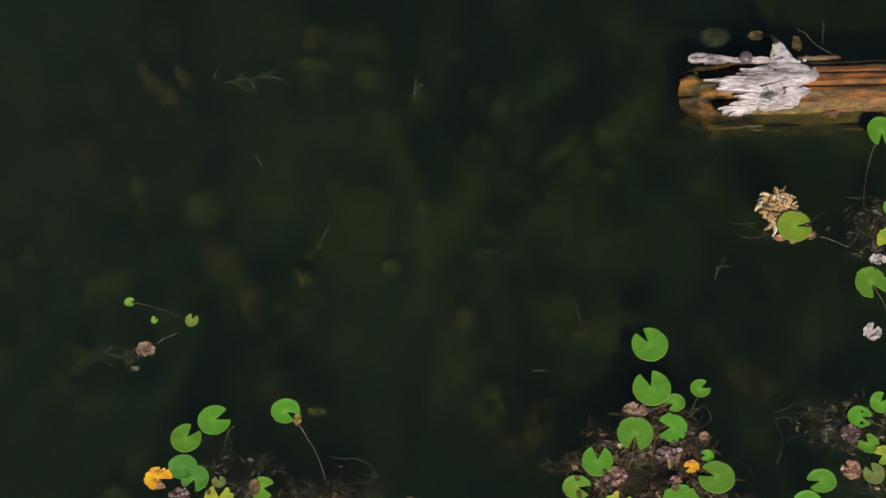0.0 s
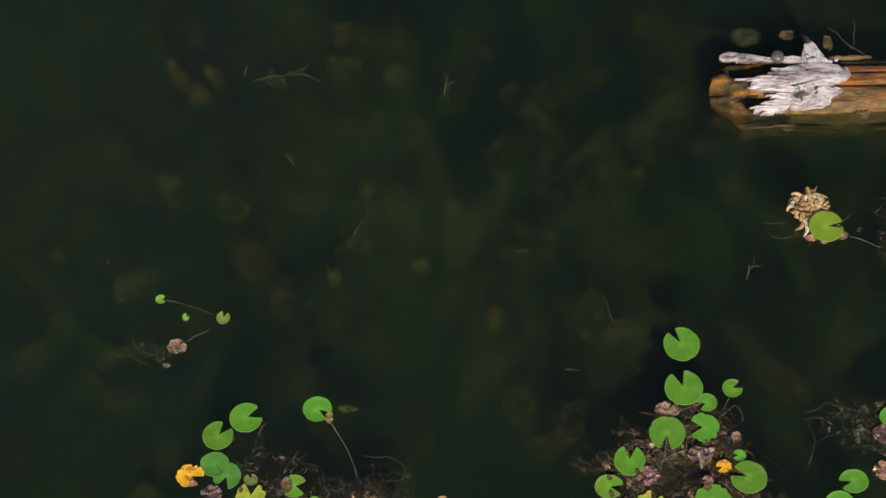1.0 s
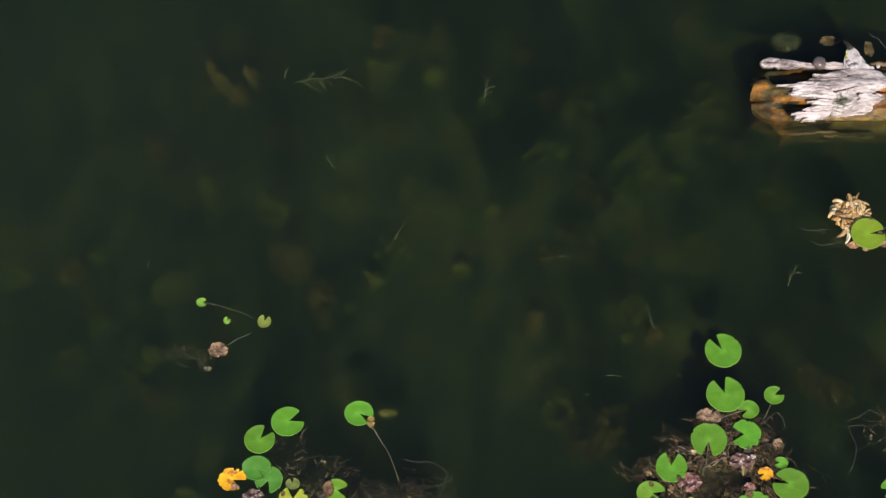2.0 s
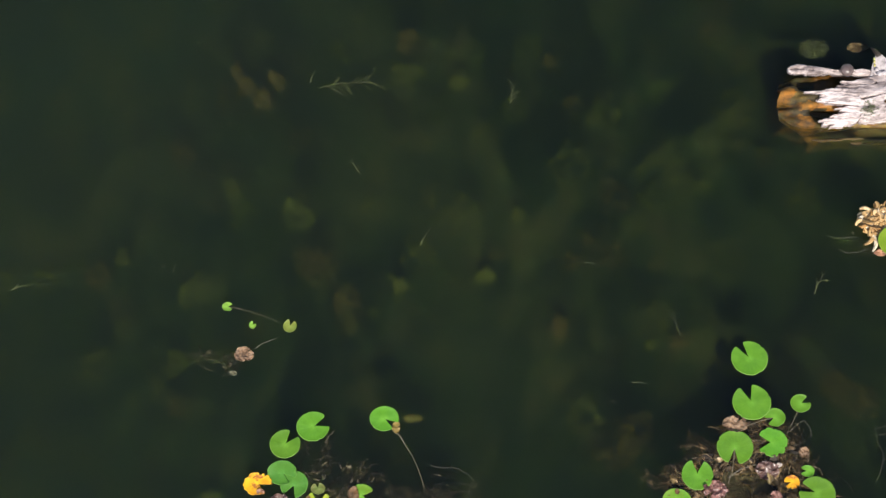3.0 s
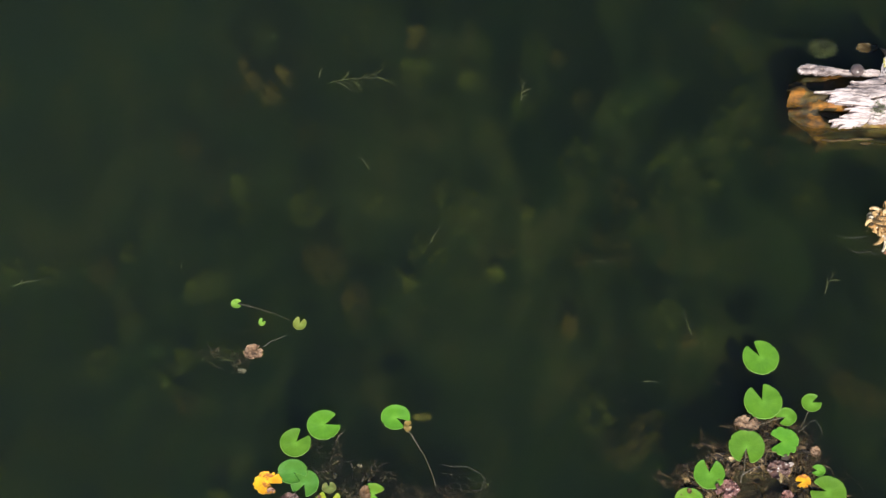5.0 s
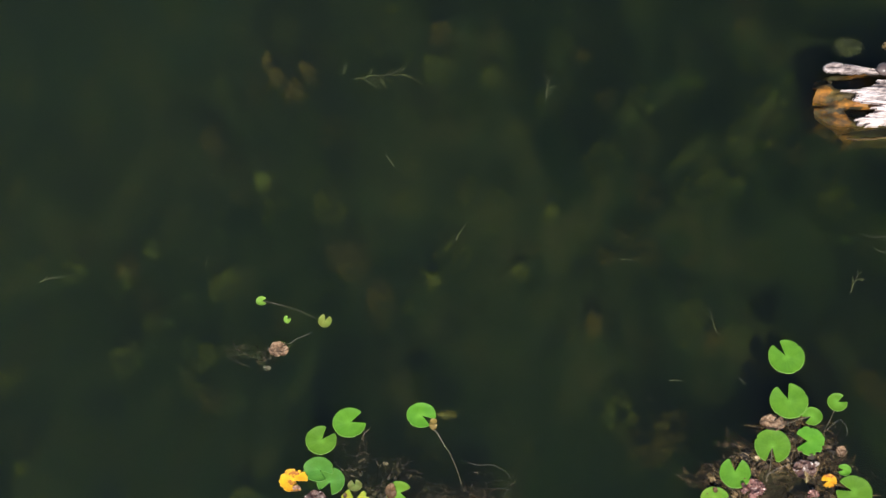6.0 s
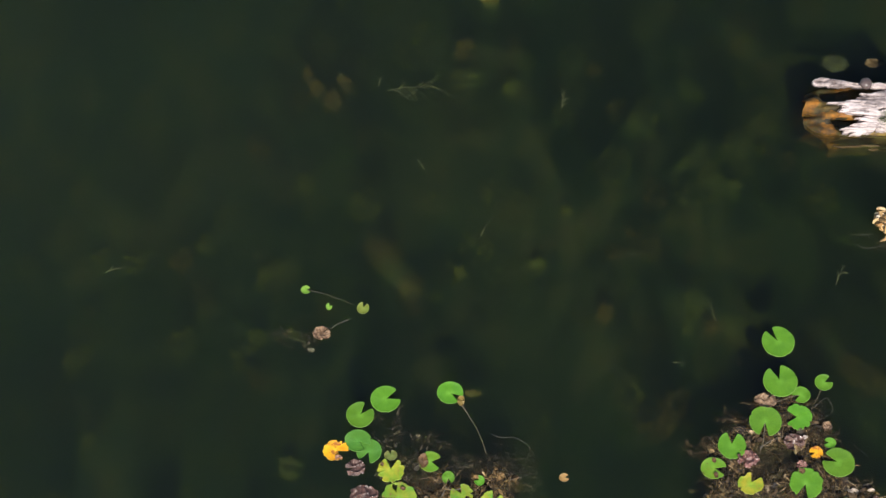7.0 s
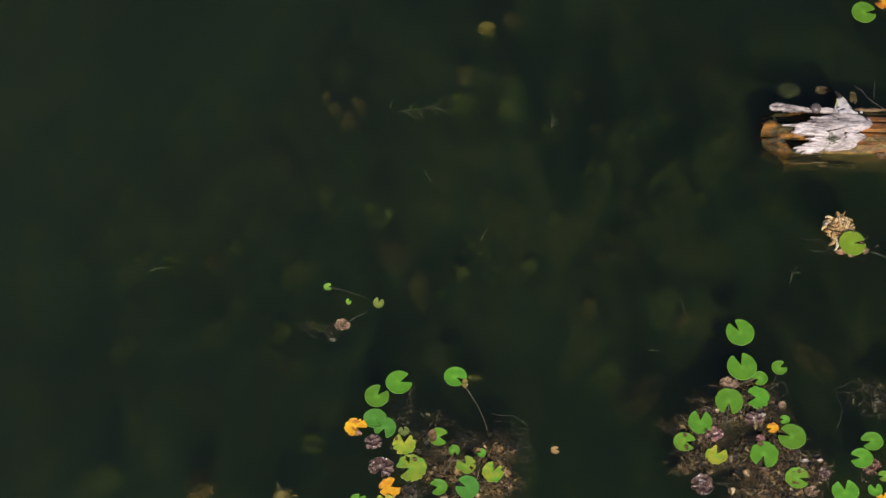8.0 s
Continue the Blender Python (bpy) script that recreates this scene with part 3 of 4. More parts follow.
    rotten_leaf(x, y, a, b, skin, label, seed, -0.022 if seed in (4, 10) else 0.004, 0.007 if skin is OCHRE else 0.013)
rotten_leaf(1.783, -0.052, 0.036, 0.024, TAN, "brown rotten fringe under the bloom's leaf", 44, 0.012)
rotten_leaf(1.765, -0.020, 0.030, 0.020, RUST, "rust-brown rotten rim at a leaf's notch", 49, 0.020, 0.008)
rotten_leaf(1.650, -0.062, 0.036, 0.016, RUST, "brown rotten fringe under the bloom's leaf", 45, 0.010)
rotten_leaf(1.712, -0.082, 0.026, 0.010, TAN, "tan rotten scrap under the bloom's leaf", 46, 0.008)
rotten_leaf(-0.655, -0.845, 0.046, 0.020, OCHRE, "ochre brown dead leaf sunk under the water", 43, -0.235, 0.008)
rotten_leaf(-1.356, -1.218, 0.020, 0.013, RUST, "rust-brown rotten tip of a golden leaf", 50, 0.008, 0.006)
rotten_leaf(-0.56, 1.500, 0.060, 0.050, OCHRE, "yellow-brown dead leaf sunk in open water", 48, -0.095, 0.010)


# ---- floating mats of debris ----
def hollow(x, y):
    """Over 0 where a mat gapes and dark water shows."""
    return -0.16 - noise.noise((x * 11 + 3, y * 11, 0.5)) - 0.35 * noise.noise((x * 30, y * 30, 2.5))


def mat_strands(bm, spots, count, longest, thick, z0, z1, seed, bunch=9):
    """Curved bits of stem and root strewn over a few ellipses, in bunches that lie the same way."""
    rng = random.Random(seed)
    areas = [s[2] * s[3] * s[4] for s in spots]
    for _ in range(max(1, count // bunch)):
        cx, cy, rx, ry, _w = rng.choices(spots, areas)[0]
        r, t = math.sqrt(rng.random()) ** 1.15, rng.uniform(0, 2 * math.pi)
        r *= 1 + 0.25 * noise.noise((math.cos(t) * 2.5, math.sin(t) * 2.5, cx * 7))
        heart = Vector((cx + rx * r * math.cos(t), cy + ry * r * math.sin(t), rng.uniform(z0, z1) * (1 - 0.5 * r)))
        if hollow(heart.x, heart.y) > 0 and rng.random() < 0.85:
            continue
        way, spread, reach = rng.uniform(0, 2 * math.pi), rng.uniform(0.1, 0.7), longest * (0.3 + rng.random() ** 1.6)
        for _k in range(bunch):
            long = reach * rng.uniform(0.35, 1.1)
            p = heart + Vector((rng.gauss(0, 0.012), rng.gauss(0, 0.012), rng.gauss(0, 0.003)))
            turn = way + rng.gauss(0, spread)
            q = p + Vector((math.cos(turn) * long, math.sin(turn) * long, rng.uniform(-0.016, 0.008)))
            w = thick * rng.uniform(0.5, 1.5)
            pts = curve_points(p, q, long * rng.gauss(0, 0.13), 5, rng, long * 0.05)
            for v in pts:
                if over_leaf(v.x, v.y):
                    v.z = min(v.z, -0.002)
            add_tube(bm, pts, [w * v for v in (0.5, 1, 1.1, 1, 0.8, 0.3)], 3)


def mat_flakes(bm, spots, count, size, z0, z1, seed):
    """Crumpled scraps of leaf."""
    rng = random.Random(seed)
    areas = [s[2] * s[3] * s[4] for s in spots]
    for _ in range(count):
        cx, cy, rx, ry, _w = rng.choices(spots, areas)[0]
        r, t = math.sqrt(rng.random()), rng.uniform(0, 2 * math.pi)
        r *= 1 + 0.25 * noise.noise((math.cos(t) * 2.5, math.sin(t) * 2.5, cx * 7))
        c = Vector((cx + rx * r * math.cos(t), cy + ry * r * math.sin(t), rng.uniform(z0, z1) * (1 - 0.5 * r)))
        if hollow(c.x, c.y) > 0:
            continue
        if over_leaf(c.x, c.y):
            c.z = -0.02
        turn, tilt = Euler((rng.uniform(-0.45, 0.45), rng.uniform(-0.45, 0.45), rng.uniform(0, 6.3))).to_matrix(), rng.uniform(0.3, 0.8)
        s = size * rng.uniform(0.4, 1.3)
        n = 9
        hub = bm.verts.new(c + turn @ Vector((0, 0, s * 0.25)))
        ring = [bm.verts.new(c + turn @ Vector((math.cos(k * 2 * math.pi / n) * s * rng.uniform(0.6, 1.1), math.sin(k * 2 * math.pi / n) * s * tilt * rng.uniform(0.5, 1.1), s * rng.uniform(-0.25, 0.25)))) for k in range(n)]
        for k in range(n):
            bm.faces.new((hub, ring[k], ring[(k + 1) % n]))


def mound(spots, seed, top, low=-0.16):
    """The sodden mass that holds a mat up, mostly under water."""
    bm = bmesh.new()
    for cx, cy, rx, ry, w in spots:
        n, rings = 84, 26
        grid = []
        for k in range(rings + 1):
            q = k / rings
            row = []
            for i in range(n):
                t = 2 * math.pi * i / n
                r = q * (1 + 0.28 * noise.noise((math.cos(t) * 2.5, math.sin(t) * 2.5, cx * 7)) + 0.12 * noise.noise((math.cos(t) * 8, math.sin(t) * 8, seed)))
                x, y = cx + rx * r * math.cos(t), cy + ry * r * math.sin(t)
                z = low + (top - low) * (1 - q ** 4) + 0.016 * noise.noise((x * 16, y * 16, seed)) + 0.012 * noise.noise((x * 50, y * 50, seed)) + 0.006 * noise.noise((x * 130, y * 130, seed))
                z -= 0.28 * max(0.0, min(0.25, hollow(x, y) + 0.06))
                if over_leaf(x, y):
                    z = min(z, -0.004)
                row.append(bm.verts.new((x, y, z)))
            grid.append(row)
        for k in range(rings):
            for i in range(n):
                bm.faces.new((grid[k][i], grid[k + 1][i], grid[k + 1][(i + 1) % n], grid[k][(i + 1) % n]))
    return bm


def sunken_pile(x, y, r, seed):
    """Brown leaf scraps heaped together a little under the surface."""
    bm = bmesh.new()
    mat_flakes(bm, [(x, y, r, r * 0.8, 1.0), (x + r * 0.5, y - r * 0.4, r * 0.6, r * 0.6, 1.0)], 120, 0.013, -0.150, -0.105, seed)
    return tagged(thing("sunken_leaf", bm, GOLD, None, False), "crumpled ochre brown leaves sunk under the water", "dead leaf", "rotting lily leaves", "stuff")


def debris_mat(label, spots, strands, flakes, skin, seed, longest=0.11, thick=0.0021):
    base = new("debris_mat")
    tagged(base, label, "plant debris", "floating mats of plant debris")
    if flakes and skin is not ROOTS:
        for spot in spots:
            part("muck", mound([spot], seed, -0.010), MUCK, base, "dark sodden muck under the debris")
    bm = bmesh.new()
    if skin is ROOTS:
        mat_strands(bm, spots, int(strands * 1.6), longest * 0.5, thick * 0.36, -0.02, 0.008, seed, 3)
    else:
        mat_strands(bm, spots, strands, longest * 0.75, thick * 0.38, -0.02, 0.012, seed)
    mat_strands(bm, spots, strands // 8, longest * 1.1, thick * 0.55, -0.03, 0.010, seed + 9, 2)
    # wisps that trail out into the open water
    fringe = [(x, y, rx * 1.35, ry * 1.35, w) for x, y, rx, ry, w in spots]
    mat_strands(bm, fringe, strands // 12, longest * 1.1, thick * 0.30, -0.026, -0.012, seed + 17, 4)
    tagged(part("tangle", bm, skin, base, "tangled brown stems and rootlets"), kind="stuff")
    if flakes:
        bm = bmesh.new()
        mat_flakes(bm, spots, flakes // 4, 0.015, -0.014, 0.004, seed + 1)
        mat_flakes(bm, spots, flakes // 10, 0.030, -0.014, 0.002, seed + 2)
        mat_flakes(bm, spots, flakes // 40, 0.045, -0.016, -0.002, seed + 3)
        tagged(part("litter", bm, skin, base, "crumpled brown leaf scraps", False), kind="stuff")
    return base


# centre x, y, half widths, weight
sunken_pile(-2.268, -1.530, 0.06, 81)
sunken_pile(-2.30, -1.60, 0.05, 82)
sunken_pile(-1.78, -1.60, 0.05, 83)
debris_mat("large mat of brown rotting stems among lily leaves", [(1.00, -1.22, 0.30, 0.20, 1.0), (0.72, -1.17, 0.16, 0.13, 0.9), (0.98, -1.00, 0.20, 0.12, 0.9), (1.20, -1.42, 0.26, 0.12, 1.2), (0.70, -1.35, 0.20, 0.09, 0.9), (1.02, -1.56, 0.18, 0.15, 1.1), (1.20, -1.66, 0.24, 0.15, 0.7)], 9000, 2200, DEBRIS, 11)
debris_mat("thin feathery tail of rootlets trailing from a mat", [(0.50, -1.155, 0.13, 0.030, 1.0), (0.62, -1.10, 0.12, 0.045, 1.2), (0.70, -1.02, 0.08, 0.06, 1.0)], 380, 0, DEBRIS, 19, 0.09, 0.0014)
debris_mat("tan mat of fallen stems and leaf scraps", [(-0.84, -1.41, 0.14, 0.10, 1.2), (-0.54, -1.38, 0.13, 0.11, 1.2), (-0.62, -1.50, 0.20, 0.11, 1.0), (-0.75, -1.66, 0.24, 0.12, 0.7)], 3800, 1100, DEBRIS_TAN, 12)
debris_mat("dark tangle of roots under lily leaves", [(-1.11, -1.07, 0.09, 0.10, 1.4), (-0.98, -1.18, 0.14, 0.10, 1.0), (-1.02, -1.32, 0.16, 0.10, 1.0), (-0.84, -1.16, 0.10, 0.06, 0.6), (-1.05, -1.58, 0.16, 0.08, 1.0)], 1000, 120, ROOTS, 13, 0.13)
debris_mat("loose tangle of grey-brown roots at the mat's edge", [(-0.66, -1.25, 0.22, 0.06, 1.2), (-0.45, -1.24, 0.14, 0.10, 0.8), (-0.42, -1.42, 0.10, 0.16, 0.7)], 480, 0, ROOTS, 14, 0.16, 0.0018)
debris_mat("mat of grey-brown roots with lily leaves on it", [(1.80, -1.00, 0.15, 0.12, 1.0), (1.95, -1.02, 0.14, 0.17, 1.2), (1.72, -0.98, 0.13, 0.10, 0.5), (1.98, -1.24, 0.14, 0.12, 1.0), (1.75, -1.45, 0.14, 0.08, 0.8), (2.2, -1.1, 0.2, 0.3, 0.9)], 2000, 420, ROOTS, 15, 0.13, 0.0019)
debris_mat("dark root tangle beside floating leaves", [(2.04, -0.09, 0.10, 0.08, 1.0), (2.13, 0.06, 0.12, 0.08, 1.0), (2.20, -0.10, 0.12, 0.14, 1.2)], 700, 160, ROOTS, 16, 0.12, 0.0020)
debris_mat("thin dark root fibres round a withered bloom", [(1.69, -0.01, 0.13, 0.07, 1.0), (1.70, 0.00, 0.22, 0.10, 0.25)], 300, 40, ROOTS, 17, 0.12, 0.0014)
debris_mat("few fine sunken root fibres beside a dead leaf", [(-1.60, -0.57, 0.12, 0.035, 1.0), (-1.55, -0.60, 0.05, 0.04, 1.0)], 110, 0, ROOTS, 18, 0.10, 0.0018)
rotten_leaf(-1.525, -0.645, 0.020, 0.011, PALE, "small pale leaf shred just under water", 63, -0.040, 0.004)


def loose_stem(points, thick, label, seed):
    """A single stem drifting in the water, through a few bends."""
    rng = random.Random(seed)
    bm = bmesh.new()
    pts = []
    for a, b in zip(points, points[1:]):
        pts += curve_points(a, b, rng.uniform(-0.012, 0.012), 4, rng, 0.003)[:-1]
    pts.append(Vector(points[-1]))
    add_tube(bm, pts, [0.58 * thick * (1 - 0.4 * i / len(pts)) for i in range(len(pts))], 5)
    return tagged(thing("stem", bm, GREY_STEM), label, "stem", "drifting stems")


loose_stem([(1.53, -1.16, -0.03), (1.57, -1.03, -0.02), (1.54, -0.92, -0.015), (1.64, -0.87, -0.01), (1.80, -0.92, -0.005)], 0.0022, "long grey bent stem drifting beside root mat", 1)
loose_stem([(1.56, -1.07, -0.03), (1.70, -1.02, -0.022), (1.82, -0.95, -0.016)], 0.0016, "thin grey stem reaching out of a root mat", 2)
loose_stem([(-0.56, -1.09, -0.01), (-0.46, -1.10, -0.008), (-0.36, -1.16, -0.006), (-0.40, -1.27, -0.01), (-0.47, -1.33, 0.0)], 0.0017, "bent thin brown stem arching out of debris", 3)
loose_stem([(-0.47, -1.32, 0.004), (-0.36, -1.29, 0.002)], 0.0024, "short straight pale stem over debris", 4)
loose_stem([(1.14, -0.93, 0.0), (1.21, -0.88, -0.01), (1.24, -0.95, -0.01), (1.15, -1.0, 0.0)], 0.0024, "looped thin brown stem beside small leaf", 5)
loose_stem([(0.83, -1.15, 0.006), (0.96, -1.09, 0.01), (1.06, -1.08, 0.008)], 0.0030, "straight brown stem lying across debris", 6)
loose_stem([(-0.85, -1.455, 0.022), (-0.80, -1.365, 0.022), (-0.72, -1.37, 0.02)], 0.0036, "pale straw stem lying on tan debris", 7)
loose_stem([(-1.435, -0.530, -0.004), (-1.385, -0.503, -0.004), (-1.315, -0.475, -0.006)], 0.0034, "short grey stem beside a dead leaf", 8)
loose_stem([(-1.66, -0.50, -0.04), (-1.57, -0.455, -0.035), (-1.45, -0.42, -0.02)], 0.0012, "very thin dark sunken stem", 9)
loose_stem([(1.84, -0.05, -0.01), (1.92, -0.08, -0.005), (1.98, -0.11, 0.0)], 0.0040, "pale broken stem by the root tangle", 10)
loose_stem([(1.80, 0.02, -0.01), (1.86, 0.07, -0.01)], 0.0024, "short thin pale stem in dark water", 11)
loose_stem([(1.40, 0.04, -0.018), (1.47, 0.025, -0.014), (1.54, 0.03, -0.01)], 0.0022, "short thin pale stem in dark water", 13)
loose_stem([(1.45, -0.03, -0.016), (1.52, -0.05, -0.012), (1.60, -0.03, -0.01)], 0.0020, "short thin pale stem in dark water", 14)
loose_stem([(2.0, 0.155, -0.02), (2.05, 0.145, -0.01), (2.12, 0.15, 0.0)], 0.0024, "thin dark stem reaching from root tangle", 12)


def floating_speck(x, y, turn, long, seed):
    """A tiny straw or husk afloat."""
    rng = random.Random(seed)
    bm = bmesh.new()
    add_tube(bm, curve_points((-long / 2, 0, 0), (long / 2, 0, 0), long * rng.uniform(-0.2, 0.2), 4, rng), [0.0008, 0.0016, 0.0018, 0.0014, 0.0006], 4)
    return tagged(thing("straw", bm, GREY_STEM, pose(x, y, -0.016, 0, 0, turn)), "tiny pale straw just under dark water", "straw", "straws afloat")


for seed, (x, y, long) in enumerate(((-1.90, -0.11, 0.030), (-1.61, 0.66, 0.02), (0.76, -0.69, 0.05), (-0.14, -0.20, 0.025), (-0.34, -0.23, 0.016), (0.47, -0.20, 0.018), (-0.40, 0.47, 0.014), (-0.62, -0.35, 0.016), (0.31, -0.79, 0.03), (0.24, -0.10, 0.022), (-0.05, -0.77, 0.025), (-1.36, -0.26, 0.014), (-1.31, -0.21, 0.012), (-2.62, -0.02, 0.025), (-2.72, 0.42, 0.014), (-0.35, 0.42, 0.03), (-0.85, -0.80, 0.022))):
    floating_speck(x, y, seed * 67 % 180, long, seed)


# ---- withered bloom ----
def withered_bloom(x, y, r, seed, petals=58, label="withered tan water lily bloom with curled petals", z=0.0):
    rng = random.Random(seed)
    base = new("withered_bloom")
    base.matrix_world = pose(x, y, z)
    tagged(base, label, "dead flower", "withered blooms")
    shapes = []
    for s in range(9):
        bm = bmesh.new()
        n, long, wide = 12, rng.uniform(0.060, 0.095), rng.uniform(0.0050, 0.0085)
        bend, twist = rng.choice((-1, 1)) * rng.uniform(0.8, 4.6), rng.uniform(-0.9, 0.9)
        rows, p, a = [], Vector((0, 0, 0)), -bend * 0.3
        for i in range(n + 1):
            q = i / n
            w = wide * (0.40 + 0.75 * math.sin(math.pi * min(1, q * 0.75 + 0.15))) * (1 + 0.2 * noise.noise((q * 5, s, seed)))
            side = Vector((-math.sin(a), math.cos(a), twist * (q - 0.3))) * w
            rise = 0.008 * math.sin(math.pi * q)
            rows.append([bm.verts.new(p + side * e + Vector((0, 0, rise + h))) for e, h in ((-1, 0.0035), (-0.5, 0.0), (0.5, 0.0), (1, 0.0035), (0, -0.0016))])
            a += bend / n
            p = p + Vector((math.cos(a), math.sin(a), 0)) * long / n
        for u, v in zip(rows, rows[1:]):
            for k in range(5):
                bm.faces.new((u[k], u[(k + 1) % 5], v[(k + 1) % 5], v[k]))
        bm.faces.new(rows[0][::-1])
        bm.faces.new(rows[-1])
        me = mesh_of(bm, "petal")
        me.materials.append(PETAL)
        shapes.append(me)
    for i in range(petals):
        q, t = 0.15 + 0.85 * math.sqrt(rng.random()), rng.uniform(0, 2 * math.pi)
        ob = new("petal", shapes[i % 9])
        ob.parent = base
        ob.matrix_local = pose(r * 0.80 * q * math.cos(t), r * 0.72 * q * math.sin(t), 0.010 + 0.014 * (1 - q) * rng.random() + 0.004, rng.uniform(-20, 20), rng.uniform(-14, 14), math.degrees(t) + rng.gauss(0, 75)) @ Matrix.Diagonal((rng.uniform(0.6, 1.25), rng.uniform(0.6, 1.3), 1.0, 1.0))
    # the sodden middle: large crumpled scraps over one another
    bm = bmesh.new()
    mat_flakes(bm, [(0, 0, r * 0.85, r * 0.75, 1)], petals * 4, 0.030, 0.006, 0.020, seed)
    part("bloom_base", bm, HEART, base, "brown rotten heart of the bloom", False)
    return base


withered_bloom(1.650, 0.090, 0.094, 5, 60)
withered_bloom(-1.805, -1.590, 0.035, 9, 12, "few curled tan petals of a sunken rotten bloom", -0.10)


# ---- sunken weeds ----
def weed_sprig(x, y, length, turn, branches, seed, z=-0.009, thick=0.0019, lean=0.5):
    rng = random.Random(seed)
    base = new("weed_sprig")
    base.matrix_world = pose(x, y, z, 0, 0, turn)
    tagged(base, "pale green branching sprig of water weed, sunk", "water weed", "sprigs of water weed")
    bm = bmesh.new()
    main = curve_points((-length / 2, 0, 0), (length / 2, 0, 0), length * 0.06, 10, rng, length * 0.012)
    for v in main:
        v.z = min(v.z, 0.004)
    add_tube(bm, main, [thick * (1.2 - 0.07 * i) for i in range(11)], 5)
    part("stem", bm, SPRIG, base)
    for k in range(branches):
        at = main[min(9, 1 + int(k * 9 / max(1, branches)))]
        long, a = length * rng.uniform(0.22, 0.48), (1 if rng.random() < lean else -1) * rng.uniform(0.35, 0.95)
        tip = at + Vector((math.cos(a), math.sin(a), rng.uniform(-0.2, 0.1))) * long
        bm = bmesh.new()
        add_tube(bm, curve_points(at, tip, long * 0.12 * (1 if a < 0 else -1), 5, rng, long * 0.03), [thick * v for v in (0.9, 0.9, 0.8, 0.7, 0.6, 0.3)], 5)
        for j in range(2):
            m2 = at.lerp(tip, rng.uniform(0.3, 0.8))
            add_tube(bm, [m2, m2 + Vector((rng.uniform(-1, 1), rng.uniform(-1, 1), 0)) * long * 0.2], [thick * 0.7, thick * 0.3], 4)
        part("twig", bm, SPRIG, base)
    return base


weed_sprig(-0.995, 0.865, 0.30, 4, 16, 1, -0.016, 0.0016, 0.3)
weed_sprig(-1.185, 0.915, 0.07, 70, 2, 2)
weed_sprig(-0.140, 0.820, 0.13, 75, 4, 3)
weed_sprig(-0.950, 0.425, 0.10, 115, 2, 4)
weed_sprig(1.345, -0.205, 0.13, 60, 4, 5)
weed_sprig(0.640, -0.400, 0.13, 100, 4, 6, -0.02)
weed_sprig(-2.600, -0.215, 0.11, 15, 2, 7)
weed_sprig(-1.840, -0.115, 0.045, 75, 0, 8)
weed_sprig(0.440, -0.700, 0.07, -5, 1, 9)
weed_sprig(-0.590, 0.04, 0.10, 60, 1, 10)
weed_sprig(0.22, -0.10, 0.05, 0, 0, 11)
weed_sprig(-1.625, -0.570, 0.17, 155, 6, 12, -0.018, 0.0016)
weed_sprig(-1.560, -0.600, 0.08, 120, 3, 13, -0.016, 0.0015)


def weed_plume(x, y, r, top, skin, label, seed, lush=1.0):
    """A bunch of feathery stems that stand up from the bed, with whorls of narrow leaflets on their upper length."""
    rng = random.Random(seed + 4000)
    bm = bmesh.new()
    for _ in range(int(14 + 380 * r * lush)):
        t, q = rng.uniform(0, 2 * math.pi), r * math.sqrt(rng.random())
        head = Vector((q * math.cos(t), q * math.sin(t) * 1.25, -abs(rng.gauss(0, 0.035))))
        foot = Vector((0.25 * head.x + rng.gauss(0, 0.02), 0.25 * head.y + rng.gauss(0, 0.02), -1.3 - top))
        pts = curve_points(foot, head, rng.gauss(0, 0.05), 9, rng, 0.006)
        add_tube(bm, pts, [0.0022 - 0.00015 * k for k in range(10)], 3)
        for k in range(17):
            s = 0.72 + 0.28 * k / 16
            i = min(8, int(s * 9))
            p = pts[i].lerp(pts[i + 1], s * 9 - i)
            spin = rng.uniform(0, 1.6)
            for j in range(4):
                a = spin + j * math.pi / 2
                long, wide = rng.uniform(0.007, 0.017) * (1.15 - 0.4 * k / 16), rng.uniform(0.0020, 0.0040)
                out = Vector((math.cos(a), math.sin(a), rng.uniform(-0.2, 0.6)))
                side = Vector((-math.sin(a), math.cos(a), rng.uniform(-0.4, 0.4))) * wide
                bm.faces.new([bm.verts.new(v) for v in (p, p + out * long * 0.5 + side, p + out * long, p + out * long * 0.5 - side)])
    ob = thing("water_weed", bm, skin, pose(x, y, top), False)
    return tagged(ob, label, "water weed", "sunken water weeds", "stuff")


GREEN_LABEL, BROWN_LABEL = "feathery olive green weed standing in murky water", "feathery yellow-brown weed standing in murky water"
# x, y, radius, depth of the tips, brown
WEEDS_WEST = [(-1.62, 1.04, 0.025, -0.17, 1), (-1.57, 0.95, 0.03, -0.16, 1), (-1.47, 0.86, 0.045, -0.15, 1), (-1.40, 0.98, 0.035, -0.16, 1), (-1.90, 0.58, 0.07, -0.26, 1), (-1.80, -0.20, 0.06, -0.24, 0), (-1.27, 0.24, 0.08, -0.25, 0), (-1.14, -0.06, 0.09, -0.26, 1), (-1.00, -0.24, 0.07, -0.25, 1), (-0.88, 0.28, 0.06, -0.27, 0), (-1.92, -0.66, 0.08, -0.28, 0), (-2.29, -0.10, 0.06, -0.265, 1), (-2.56, -0.10, 0.06, -0.255, 0), (-2.74, -0.10, 0.05, -0.255, 0), (-2.26, -0.55, 0.07, -0.275, 0), (-3.43, 0.06, 0.07, -0.25, 0), (-2.30, -1.50, 0.08, -0.16, 1), (-2.86, -1.47, 0.08, -0.22, 0), (-1.64, -1.25, 0.05, -0.20, 0)]
